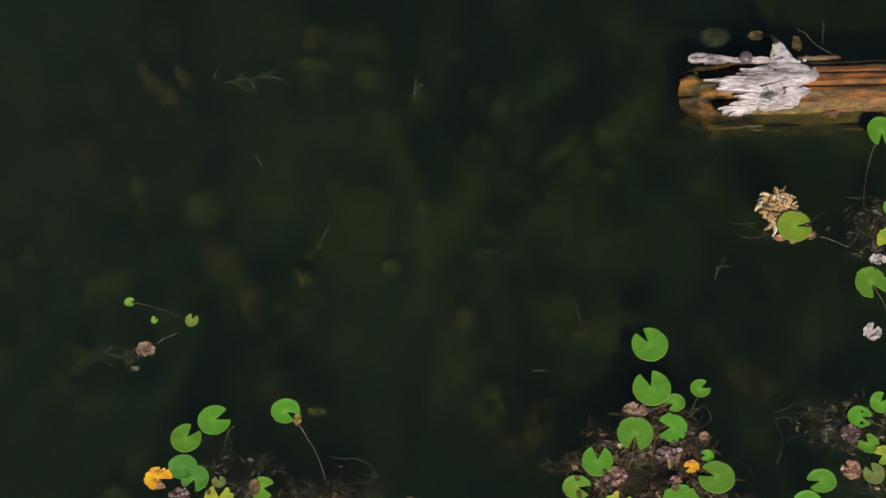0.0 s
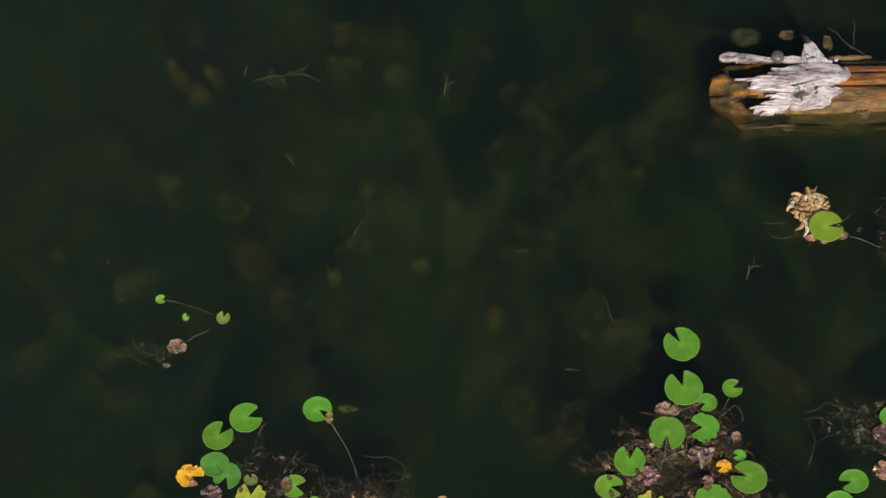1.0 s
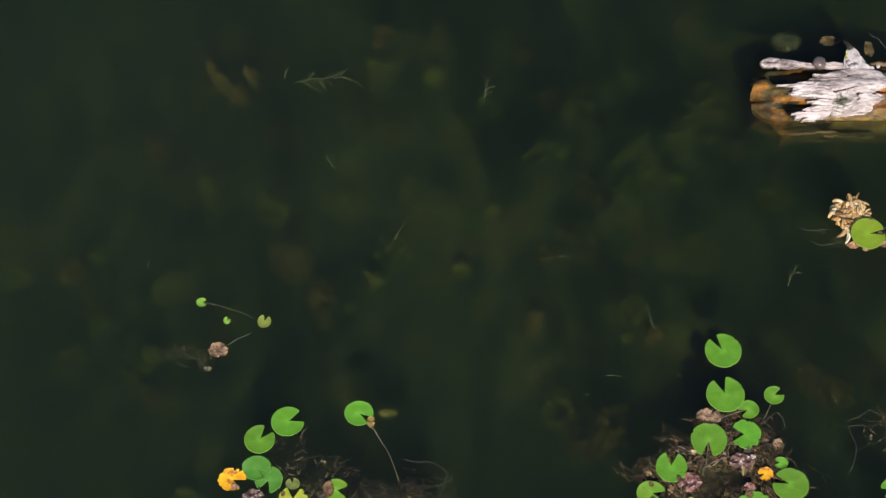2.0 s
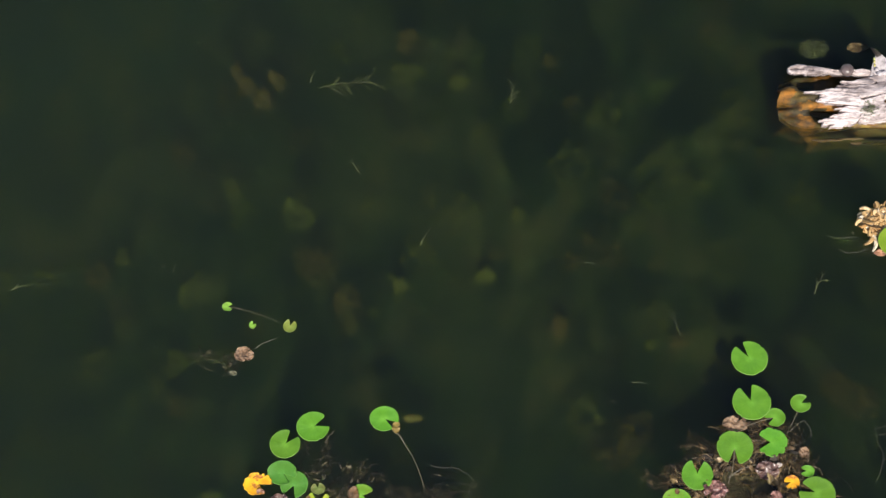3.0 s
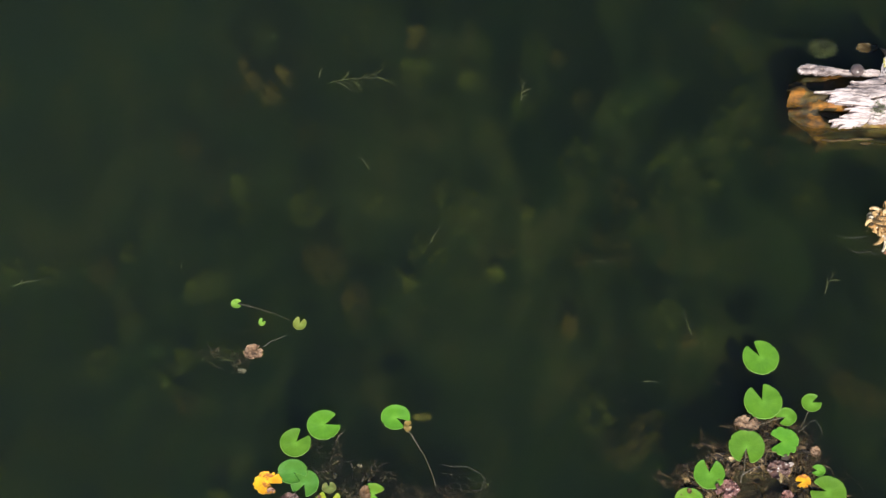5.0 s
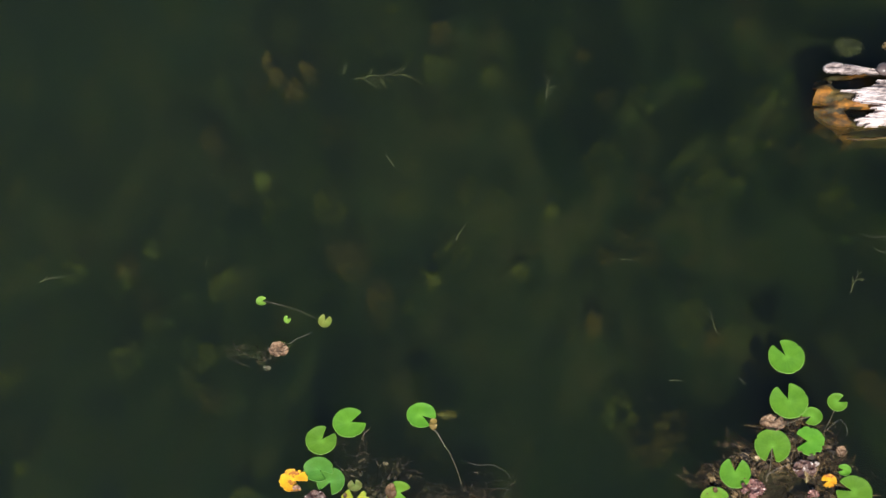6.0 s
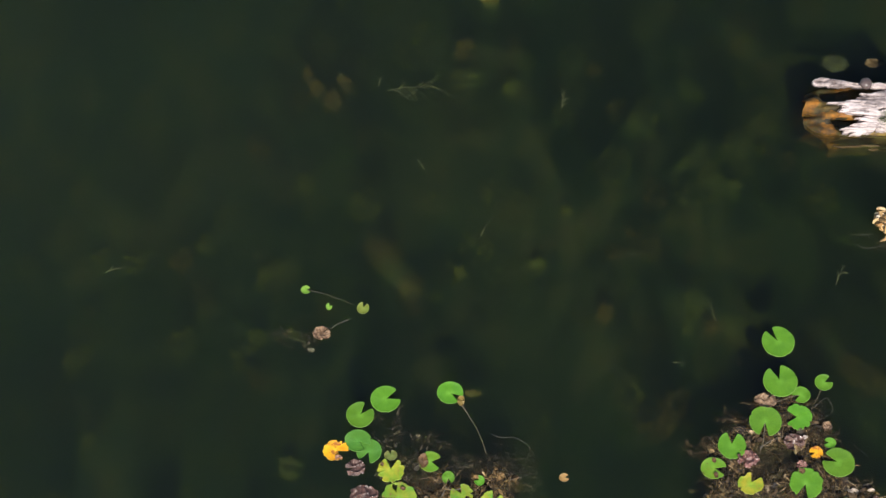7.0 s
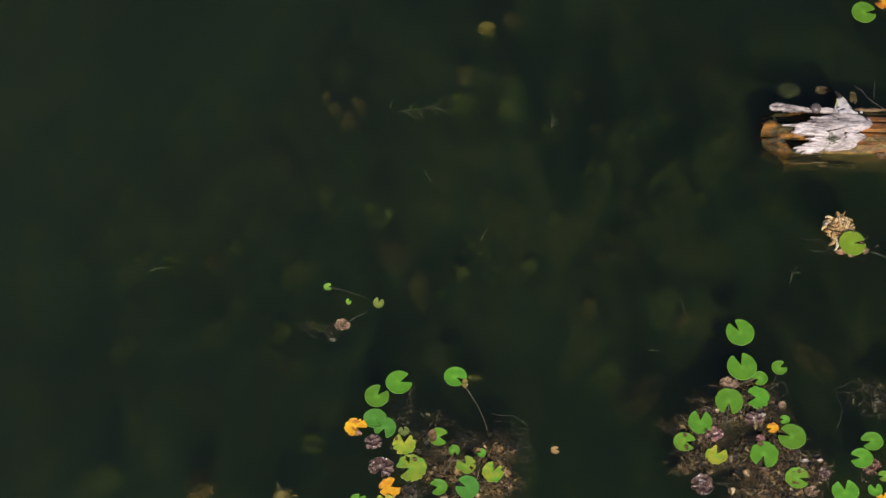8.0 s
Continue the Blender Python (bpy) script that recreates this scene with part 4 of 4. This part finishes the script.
WEEDS_MIDDLE = [(-0.70, 1.21, 0.06, -0.22, 1), (-0.69, 1.03, 0.09, -0.25, 0), (-0.73, -0.16, 0.03, -0.18, 0), (-0.64, 0.00, 0.10, -0.26, 0), (-0.52, 0.26, 0.13, -0.265, 0), (-0.38, 0.20, 0.10, -0.275, 0), (0.59, -0.34, 0.08, -0.28, 0), (0.67, -0.45, 0.04, -0.24, 1), (0.18, -0.80, 0.09, -0.265, 0), (0.34, -0.96, 0.11, -0.28, 1), (0.47, -0.91, 0.10, -0.275, 1), (0.40, -0.99, 0.05, -0.275, 1), (-0.38, 1.63, 0.05, -0.20, 1), (-0.56, 1.55, 0.05, -0.14, 0)]
WEEDS_EAST = [(0.62, 0.40, 0.13, -0.28, 0), (0.76, 0.47, 0.16, -0.28, 0), (0.92, 0.60, 0.12, -0.29, 0), (1.03, 0.80, 0.11, -0.285, 0), (1.00, 1.16, 0.14, -0.34, 0), (1.43, -0.66, 0.06, -0.285, 1), (1.50, -0.74, 0.09, -0.285, 1), (1.59, -0.76, 0.06, -0.28, 1), (1.35, 0.30, 0.09, -0.29, 0), (0.95, -0.02, 0.10, -0.29, 0), (0.30, 0.05, 0.11, -0.29, 1), (0.15, 0.50, 0.11, -0.28, 0), (0.35, 0.80, 0.10, -0.29, 0)]
for seed, (x, y, r, top, brown) in enumerate(WEEDS_WEST + WEEDS_MIDDLE + WEEDS_EAST):
    weed_plume(x, y, r, top, WEED_BROWN if brown else WEED, BROWN_LABEL if brown else GREEN_LABEL, seed)
# thinner growth between them: centre, half widths, how many
for seed, (cx, cy, rx, ry, many) in enumerate(((-2.6, -0.3, 0.8, 0.5, 12), (-2.4, -1.2, 0.9, 0.4, 8), (-1.4, 0.0, 0.6, 0.5, 10), (-0.6, 0.3, 0.4, 0.5, 8), (0.5, 0.6, 0.8, 0.6, 12), (0.6, -0.4, 0.6, 0.5, 6), (-1.2, 1.1, 0.9, 0.5, 6), (0.4, 1.4, 0.9, 0.4, 6))):
    rng = random.Random(seed + 70)
    for k in range(many):
        weed_plume(cx + rng.uniform(-rx, rx), cy + rng.uniform(-ry, ry), rng.uniform(0.03, 0.09), rng.uniform(-0.37, -0.27), WEED_BROWN if rng.random() < (0.5 if cx > 0 else 0.3) else WEED, "dim olive weed deep in murky water", 100 * seed + k + 200, 0.6)


# small dense heads of weed that come up closer to the surface
for seed, (x, y, r, top, brown) in enumerate(((-0.285, -0.105, 0.038, -0.25, 0), (-1.61, 0.37, 0.050, -0.26, 0), (0.08, -0.355, 0.036, -0.25, 1), (0.08, -0.395, 0.030, -0.26, 1), (-0.115, 0.225, 0.030, -0.26, 0), (-1.745, -0.13, 0.045, -0.275, 0), (-0.425, 0.98, 0.050, -0.27, 0), (-1.85, -0.53, 0.045, -0.285, 0))):
    weed_plume(x, y, r, top, WEED_BROWN if brown else WEED, "dense brown head of weed in murky water" if brown else "dense green head of weed in murky water", seed + 900, 3.0)


# ---- the fallen log ----
LOG_Y, LOG_Z, LOG_R = 0.752, -0.140, 0.20


def log_height(y):
    """Height of the trunk's upper face."""
    d = (y - LOG_Y) / LOG_R
    return LOG_Z + LOG_R * math.sqrt(max(0.0, 1 - d * d))


def trunk():
    bm = bmesh.new()
    n, m, x0, x1 = 260, 170, 1.165, 4.2
    rows = []
    for i in range(n + 1):
        s = (i / n) ** 1.4
        row = []
        for k in range(m):
            t = 2 * math.pi * k / m
            c, sn = math.cos(t), math.sin(t)
            jag = 0.03 * abs(noise.noise((c * 2.2, sn * 2.2, 3.0))) + 0.015 * abs(noise.noise((c * 6, sn * 6, 9.0)))
            jag += 0.17 / (1 + math.exp((c + 0.78) / 0.05)) + 0.05 / (1 + math.exp((0.75 - c) / 0.06))
            x = x0 + jag * (1 - s) ** 6 + (x1 - x0) * s
            end = math.exp(-((x - x0) / 0.22) ** 2)
            r = LOG_R * (1 + 0.30 * end * noise.noise((x * 7, c * 3.2, sn * 3.2 + 5)) + 0.045 * noise.noise((x * 1.3, c * 1.5, sn * 1.5)) + 0.045 * noise.noise((x * 3.0, c * 6, sn * 6)) + 0.018 * noise.noise((x * 9, c * 16, sn * 16)) + 0.012 * noise.noise((x * 30, c * 40, sn * 40)))
            for at, wide, deep in ((0.33, 0.034, 0.045), (-0.06, 0.030, 0.042), (0.66, 0.05, 0.04), (-0.80, 0.05, 0.065)):
                wander = at + 0.05 * noise.noise((x * 1.8, at * 9, 0))
                if sn > 0:
                    r -= deep * math.exp(-((c - wander) / wide) ** 2) * min(1, max(0, (x - 1.3) / 0.25))
            r *= 1 - 0.27 * max(0.0, 1 - (x - x0) / 0.30) ** 2
            if sn > 0:
                # the rotten end: a lumpy rim, and behind it two deep hollows that run in under the bleached shell
                lump = 1.3 * noise.noise((x * 8, c * 2.4, 4.0)) + 0.5 * noise.noise((x * 20, c * 5, 8.0)) + 0.12 * noise.noise((x * 55, c * 14, 2.0))
                r += 0.022 * lump * end
                r -= 0.05 * math.exp(-((c + 0.20) / 0.10) ** 2 - ((x - 1.21) / 0.05) ** 2)
                r -= 0.20 / (1 + math.exp((abs(c - 0.44 - 0.06 * lump) - 0.21) / 0.025)) / (1 + math.exp((abs(x - 1.405 - 0.03 * lump) - 0.115) / 0.010))
                r -= 0.20 / (1 + math.exp((abs(c + 0.50 - 0.05 * lump) - 0.15) / 0.025)) / (1 + math.exp((abs(x - 1.405 - 0.03 * lump) - 0.075) / 0.010))
            # below the split along its near side the flank sits lower in the water
            sag = 0.05 / (1 + math.exp((c + 0.78) / 0.025))
            row.append(bm.verts.new((x, LOG_Y + c * r, LOG_Z + sn * r - sag)))
        rows.append(row)
    for a, b in zip(rows, rows[1:]):
        for k in range(m):
            f = bm.faces.new((a[k], b[k], b[(k + 1) % m], a[(k + 1) % m]))
            # dark slimy bark is left on the flanks only
            x, c = a[k].co.x, (a[k].co.y - LOG_Y) / LOG_R
            ragged = 0.10 * noise.noise((x * 6, c * 4, 1.5)) + 0.05 * noise.noise((x * 25, c * 20, 3.5))
            rot = noise.noise((x * 14, c * 5, 2.5)) + 0.5 * noise.noise((x * 40, c * 14, 4.5))
            f.material_index = 3 if 1.235 + 0.03 * rot < x < 1.40 and abs(c - 0.08) < 0.42 + 0.15 * rot and abs(c + 0.16 - 0.06 * rot) > 0.09 else 2 if x < 1.37 + 0.05 * noise.noise((x * 12, c * 5, 6.0)) else int(c + ragged < -0.70 - 0.10 * min(1, max(0, (x - 1.60) / 0.35)) or c + ragged > 0.80 - 0.22 * min(1, max(0, (x - 1.75) / 0.15)))
    hub = bm.verts.new((x0 + 0.22, LOG_Y, LOG_Z))
    for k in range(m):
        bm.faces.new((rows[0][k], rows[0][(k + 1) % m], hub))
    bm.faces.new(rows[-1][::-1])
    bmesh.ops.recalc_face_normals(bm, faces=bm.faces)
    return bm


def splinter(x0, x1, y, wide, lift, rng, seed, blunt=0.25):
    """A long weathered sliver that lies on the trunk: tapered, split at its ends, uneven on top."""
    bm = bmesh.new()
    n = 26
    rows = []
    for i in range(n + 1):
        s = i / n
        x = x0 + (x1 - x0) * s
        w = wide * min(1, blunt + (1 - blunt) * s / 0.30) * min(1, blunt + (1 - blunt) * (1 - s) / 0.15)
        w *= 1 + 0.35 * noise.noise((x * 14, y * 60, seed))
        cy = y + 0.010 * noise.noise((x * 6, y * 5, 4.0)) + 0.004 * noise.noise((x * 22, y * 9, seed))
        h = 0.55 * log_height(cy) + 0.028 + lift + 0.007 * noise.noise((x * 12, cy * 70, 2.0)) + 0.003 * noise.noise((x * 50, cy * 130, seed))
        row = [bm.verts.new((x, cy + e * w, h + d)) for e, d in ((-1.0, -0.022), (-0.95, -0.004), (-0.55, 0.001 + 0.004 * rng.random()), (0.0, 0.002 + 0.004 * rng.random()), (0.55, 0.001 + 0.004 * rng.random()), (0.95, -0.004), (1.0, -0.022))]
        rows.append(row)
    for a, b in zip(rows, rows[1:]):
        for k in range(6):
            bm.faces.new((a[k], b[k], b[k + 1], a[k + 1]))
        bm.faces.new((a[6], b[6], b[0], a[0]))
    bm.faces.new(rows[0])
    bm.faces.new(rows[-1][::-1])
    bmesh.ops.recalc_face_normals(bm, faces=bm.faces)
    return bm


def crust(rows):
    """The weathered shell on top of the log: ragged at both ends, ridged along the grain, with open cracks."""
    bm = bmesh.new()
    ys = [r[0] for r in rows][::-1]
    lefts, rights = [r[1] for r in rows][::-1], [r[2] for r in rows][::-1]
    nx, ny, xa, xb, ya, yb = 260, 120, 1.24, 1.94, ys[0] - 0.006, ys[-1] + 0.006
    grid = {}
    keep = set()
    for j in range(ny + 1):
        y = ya + (yb - ya) * j / ny
        left = float(np.interp(y, ys, lefts)) + 0.030 * noise.noise((y * 30, 1, 0)) + 0.035 * noise.noise((y * 75, 2, 0)) + 0.015 * noise.noise((y * 190, 3, 0))
        right = float(np.interp(y, ys, rights)) + 0.030 * noise.noise((y * 26, 5, 0)) + 0.025 * noise.noise((y * 80, 6, 0))
        for i in range(nx + 1):
            x = xa + (xb - xa) * i / nx
            cy = y + 0.012 * noise.noise((x * 5, y * 5, 4.0)) + 0.006 * noise.noise((x * 24, y * 8, 6.0))
            ridge = 0.011 * noise.noise((x * 5, y * 15, 2.0)) + 0.0045 * noise.noise((x * 14, y * 45, 3.0)) + 0.0022 * noise.noise((x * 60, y * 150, 5.0))
            crack = abs(noise.noise((x * 3.2 + 4, y * 17 + x * 4, 7.0)))
            for ax, ay, bx, by, wide in ((1.57, 0.730, 1.69, 0.756, 0.0065), (1.44, 0.672, 1.508, 0.718, 0.008), (1.545, 0.585, 1.56, 0.655, 0.005)):
                s = min(1.0, max(0.0, ((x - ax) * (bx - ax) + (cy - ay) * (by - ay)) / ((bx - ax) ** 2 + (by - ay) ** 2)))
                gap = math.hypot(x - ax - s * (bx - ax), cy - ay - s * (by - ay)) + 0.003 * noise.noise((x * 60, y * 60, 8.0))
                if gap < wide * (1.15 - s):
                    crack = 0.0
            edge = min((x - left), (right - x)) / 0.05
            h = 0.55 * log_height(cy) + 0.060 + ridge - 0.012 * math.exp(-max(edge, 0) * 2) - 0.02 * math.exp(-(crack / 0.03) ** 2) * (noise.noise((x * 5, y * 5, 2.0)) > -0.1)
            grid[i, j] = (x, cy, h)
            if left < x < right and crack > 0.001 and not (crack < 0.018 and noise.noise((x * 6, y * 6, 1.0)) > 0.12):
                keep.add((i, j))
    made = {}
    for i, j in grid:
        corners = ((i, j), (i + 1, j), (i + 1, j + 1), (i, j + 1))
        if all(c in keep for c in corners):
            for c in corners:
                if c not in made:
                    made[c] = bm.verts.new(grid[c])
            bm.faces.new([made[c] for c in corners])
    rim = [e for e in bm.edges if len(e.link_faces) == 1]
    skirt = bmesh.ops.extrude_edge_only(bm, edges=rim)
    for v in skirt["geom"]:
        if isinstance(v, bmesh.types.BMVert):
            v.co.z -= 0.045
    return bm


def fallen_log():
    rng = random.Random(77)
    base = new("fallen_log")
    base.matrix_world = pose(0.035, -0.004, 0)
    tagged(base, "fallen orange-brown rotting log with bleached splintered top, half sunk", "log")
    part("trunk", trunk(), LOG_WET, base, "wet orange-brown grooved trunk wood, dark bark below")
    for skin in (BARK, LOG_END, LOG_ROT):
        base.children[0].data.materials.append(skin)
    # y across the log, start and end of the bleached wood there
    rows = ((0.866, 1.646, 1.803), (0.851, 1.591, 1.801), (0.838, 1.531, 1.863), (0.824, 1.471, 1.876), (0.803, 1.461, 1.879), (0.786, 1.417, 1.877), (0.772, 1.388, 1.875), (0.764, 1.290, 1.865), (0.750, 1.348, 1.839), (0.732, 1.358, 1.803), (0.714, 1.327, 1.793), (0.698, 1.368, 1.809), (0.676, 1.473, 1.822), (0.656, 1.432, 1.810), (0.638, 1.460, 1.779), (0.622, 1.420, 1.763), (0.607, 1.399, 1.733), (0.597, 1.333, 1.674), (0.586, 1.336, 1.557), (0.574, 1.392, 1.488))
    rows = tuple((0.866 - (0.866 - y) * 0.90, a + 0.022, b - 0.008) for y, a, b in rows)
    part("bleached_crust", crust(rows), LOG_GREY, base, "cracked bleached grey-white weathered wood")
    for i in range(16):
        y, a, b = rows[i + 3]
        x = a - rng.uniform(-0.03, 0.03)
        part("splinter", splinter(x, x + rng.uniform(0.10, 0.20), y + rng.uniform(-0.006, 0.006), rng.uniform(0.004, 0.0085), 0.026, rng, i + 60, 0.1), LOG_GREY, base, "bleached grey-white sliver of wood")
    return base


log = fallen_log()


def log_details(base):
    rng = random.Random(5)
    # the long plank that has split off along the far side
    bm = bmesh.new()
    n, rows = 110, []
    for i in range(n + 1):
        s = i / n
        x = 1.222 + 0.43 * s
        wide = float(np.interp(s, (0, 0.04, 0.12, 0.40, 0.48, 0.60, 0.75, 0.85, 1.0), (0.010, 0.022, 0.027, 0.023, 0.011, 0.014, 0.015, 0.020, 0.017)))
        w1, w2 = (wide * (1 + 0.35 * noise.noise((x * 19, k, 1)) + 0.28 * noise.noise((x * 43, k, 2)) + 0.12 * noise.noise((x * 120, k, 3))) for k in (1.0, 6.0))
        y = 0.908 - 0.026 * s + 0.008 * noise.noise((x * 14, 3, 3))
        z = 0.066 + 0.012 * noise.noise((x * 12, 8, 1))
        split = 0.012 * (noise.noise((x * 9, 5, 5)) > 0.0)
        rows.append([bm.verts.new((x, y + e, z + d + 0.004 * rng.random())) for e, d in ((-w1, -0.03), (-0.92 * w1, -0.002), (-0.45 * w1, 0.006), (-0.08 * w1, 0.003 - split), (0.08 * w2, 0.003 - split), (0.5 * w2, 0.007), (0.93 * w2, -0.003), (w2, -0.03))])
    for a, b in zip(rows, rows[1:]):
        for k in range(8):
            bm.faces.new((a[k], b[k], b[(k + 1) % 8], a[(k + 1) % 8]))
    bm.faces.new(rows[0])
    bm.faces.new(rows[-1][::-1])
    bmesh.ops.recalc_face_normals(bm, faces=bm.faces)
    part("plank", bm, LOG_GREY, base, "long bleached strip split from the trunk")
    # broken branch stub, leaning away over the water
    bm = bmesh.new()
    n, m, rows = 30, 36, []
    for i in range(n + 1):
        s = i / n
        c = Vector((1.702 - 0.040 * s, 0.850 + 0.105 * s, 0.055 + 0.075 * s))
        r = 0.062 * (1 - s) ** 0.75 + 0.006
        ring = []
        for k in range(m):
            t = 2 * math.pi * k / m
            q = r * (1 + 0.25 * noise.noise((math.cos(t) * 2, math.sin(t) * 2, s * 3)) + 0.22 * noise.noise((math.cos(t) * 5, math.sin(t) * 5, s * 5)) + 0.10 * noise.noise((math.cos(t) * 12, math.sin(t) * 12, s * 12)))
            ring.append(bm.verts.new(c + Vector((math.cos(t) * q, 0.55 * math.sin(t) * q, 0.35 * math.sin(t) * q))))
        rows.append(ring)
    for a, b in zip(rows, rows[1:]):
        for k in range(m):
            bm.faces.new((a[k], a[(k + 1) % m], b[(k + 1) % m], b[k]))
    bm.faces.new(rows[0][::-1])
    bm.faces.new(rows[-1])
    stub = part("branch_stub", bm, KNOT_GREY, base, "bleached pointed stub of a broken branch")
    bm = bmesh.new()
    add_tube(bm, [(1.664, 0.945, 0.125), (1.658, 0.962, 0.122), (1.648, 0.986, 0.112), (1.638, 1.004, 0.10)], [0.015, 0.013, 0.010, 0.004], 8)
    part("stub_tip", bm, LOG_DARK, stub, "dark rotten tip of the stub")
    for i, (x, y, z) in enumerate(((1.645, 0.905, 0.105), (1.644, 0.922, 0.11), (1.645, 0.939, 0.112))):
        bm = bmesh.new()
        bmesh.ops.create_icosphere(bm, subdivisions=2, radius=0.0085)
        for v in bm.verts:
            v.co = Vector((v.co.x * 0.6, v.co.y, v.co.z * 0.7)) * (1 + 0.3 * noise.noise(v.co * 200 + Vector((i, 0, 0)))) + Vector((x, y, z))
        part("lichen", bm, LICHEN, stub, "spot of yellow lichen")
    # rounded knob on the split strip
    bm = bmesh.new()
    bmesh.ops.create_icosphere(bm, subdivisions=4, radius=0.034)
    for v in bm.verts:
        v.co = Vector((v.co.x, v.co.y, v.co.z * 0.8)) * (1 + 0.06 * noise.noise(v.co * 40)) + Vector((1.508, 0.884, 0.095))
    part("knob", bm, GALL, base, "round glossy grey knob on the wood")
    # small grey nodules where the stub joins the shell
    for i, (x, y, r) in enumerate(((1.668, 0.862, 0.014), (1.692, 0.866, 0.013), (1.655, 0.885, 0.012), (1.800, 0.862, 0.010))):
        bm = bmesh.new()
        bmesh.ops.create_icosphere(bm, subdivisions=3, radius=r)
        for v in bm.verts:
            v.co = Vector((v.co.x, v.co.y * 0.9, v.co.z * 0.8)) * (1 + 0.25 * noise.noise(v.co * 70 + Vector((i, 0, 0)))) + Vector((x, y, 0.098))
        part("nodule", bm, KNOT_GREY, base, "small bleached nodule of wood")
    # moss in a crack
    bm = bmesh.new()
    for _ in range(170):
        c = Vector((1.600 + rng.gauss(0, 0.020), 0.668 + rng.gauss(0, 0.024), 0.0))
        c.z = 0.55 * log_height(c.y) + 0.064
        a = rng.uniform(0, 6.3)
        add_tube(bm, [c, c + Vector((math.cos(a) * 0.012, math.sin(a) * 0.012, 0.008))], [0.0012, 0.0005], 3)
    tagged(part("moss", bm, MOSS, base, "tuft of green moss in a crack"), kind="stuff")
    # wet slab along the far side, tan strips peeling off the near flank, a broken patch of bark
    for i, (xa, xb, y, z, w, skin) in enumerate(((1.80, 2.02, 0.925, -0.012, 0.014, STRIP), (1.33, 1.49, 0.553, -0.030, 0.009, STRIP), (1.47, 1.60, 0.562, -0.034, 0.007, STRIP), (1.53, 1.585, 0.536, -0.028, 0.009, STRIP), (1.60, 1.80, 0.540, -0.045, 0.008, BARK), (1.98, 2.30, 0.535, -0.040, 0.010, BARK))):
        bm = bmesh.new()
        pts = [Vector((xa + (xb - xa) * k / 10, y + 0.006 * noise.noise((k * 0.4, i, 0)), z + 0.006 * noise.noise((k * 0.7, i, 4)))) for k in range(11)]
        add_tube(bm, pts, [w * (0.35 + 0.65 * math.sin(math.pi * (k + 0.6) / 11.2)) * (1 + 0.45 * noise.noise((k * 1.3, i, 7))) for k in range(11)], 8)
        part("shard", bm, skin, base, "tan strip of rotten wood at the waterline" if skin is STRIP else "wet shard of rotten wood at the waterline")


log_details(log)
bm = blade(0.040, 0.024, 200, 12, 1.6, 990, 0, 0.014)
bmesh.ops.translate(bm, verts=bm.verts, vec=(1.93, 0.590, 0.012))
part("bark_scale", bm, PATCH, log, "ragged brown scale of bark")
loose_stem([(1.84, 1.08, 0.02), (1.87, 1.03, 0.06), (1.94, 0.92, 0.09), (2.00, 0.85, 0.10)], 0.0026, "thin pale twig lying across the log", 21)
loose_stem([(1.985, 1.14, -0.012), (1.975, 1.05, -0.010), (1.95, 0.96, -0.008)], 0.0030, "thin dark twig standing in water by the log", 22)
rotten_leaf(1.65, 1.065, 0.058, 0.026, TAN, "orange-brown leaf sunk beside the log", 61, -0.036, 0.005)
rotten_leaf(1.845, 1.015, 0.024, 0.045, TAN, "brown leaf sunk behind the branch stub", 62, -0.040, 0.005)


def weed_tuft(x, y, r, z, seed):
    """A fuzzy tuft of hair-thin weed."""
    rng = random.Random(seed)
    bm = bmesh.new()
    for _ in range(420):
        t, q = rng.uniform(0, 2 * math.pi), r * 0.8 * math.sqrt(rng.random())
        p = Vector((q * math.cos(t), 0.75 * q * math.sin(t), rng.uniform(-0.008, 0.004)))
        turn, long = rng.uniform(0, 2 * math.pi), rng.uniform(0.012, 0.034)
        add_tube(bm, curve_points(p, p + Vector((math.cos(turn) * long, math.sin(turn) * long, rng.uniform(-0.008, 0.004))), long * 0.2, 3, rng), [0.0008, 0.0009, 0.0007, 0.0003], 3)
    ob = thing("weed_tuft", bm, SPRIG, pose(x, y, z), False)
    return tagged(ob, "olive tuft of fine weed sunk beside the log", "water weed", "", "stuff")


weed_tuft(1.42, 1.058, 0.085, -0.026, 71)
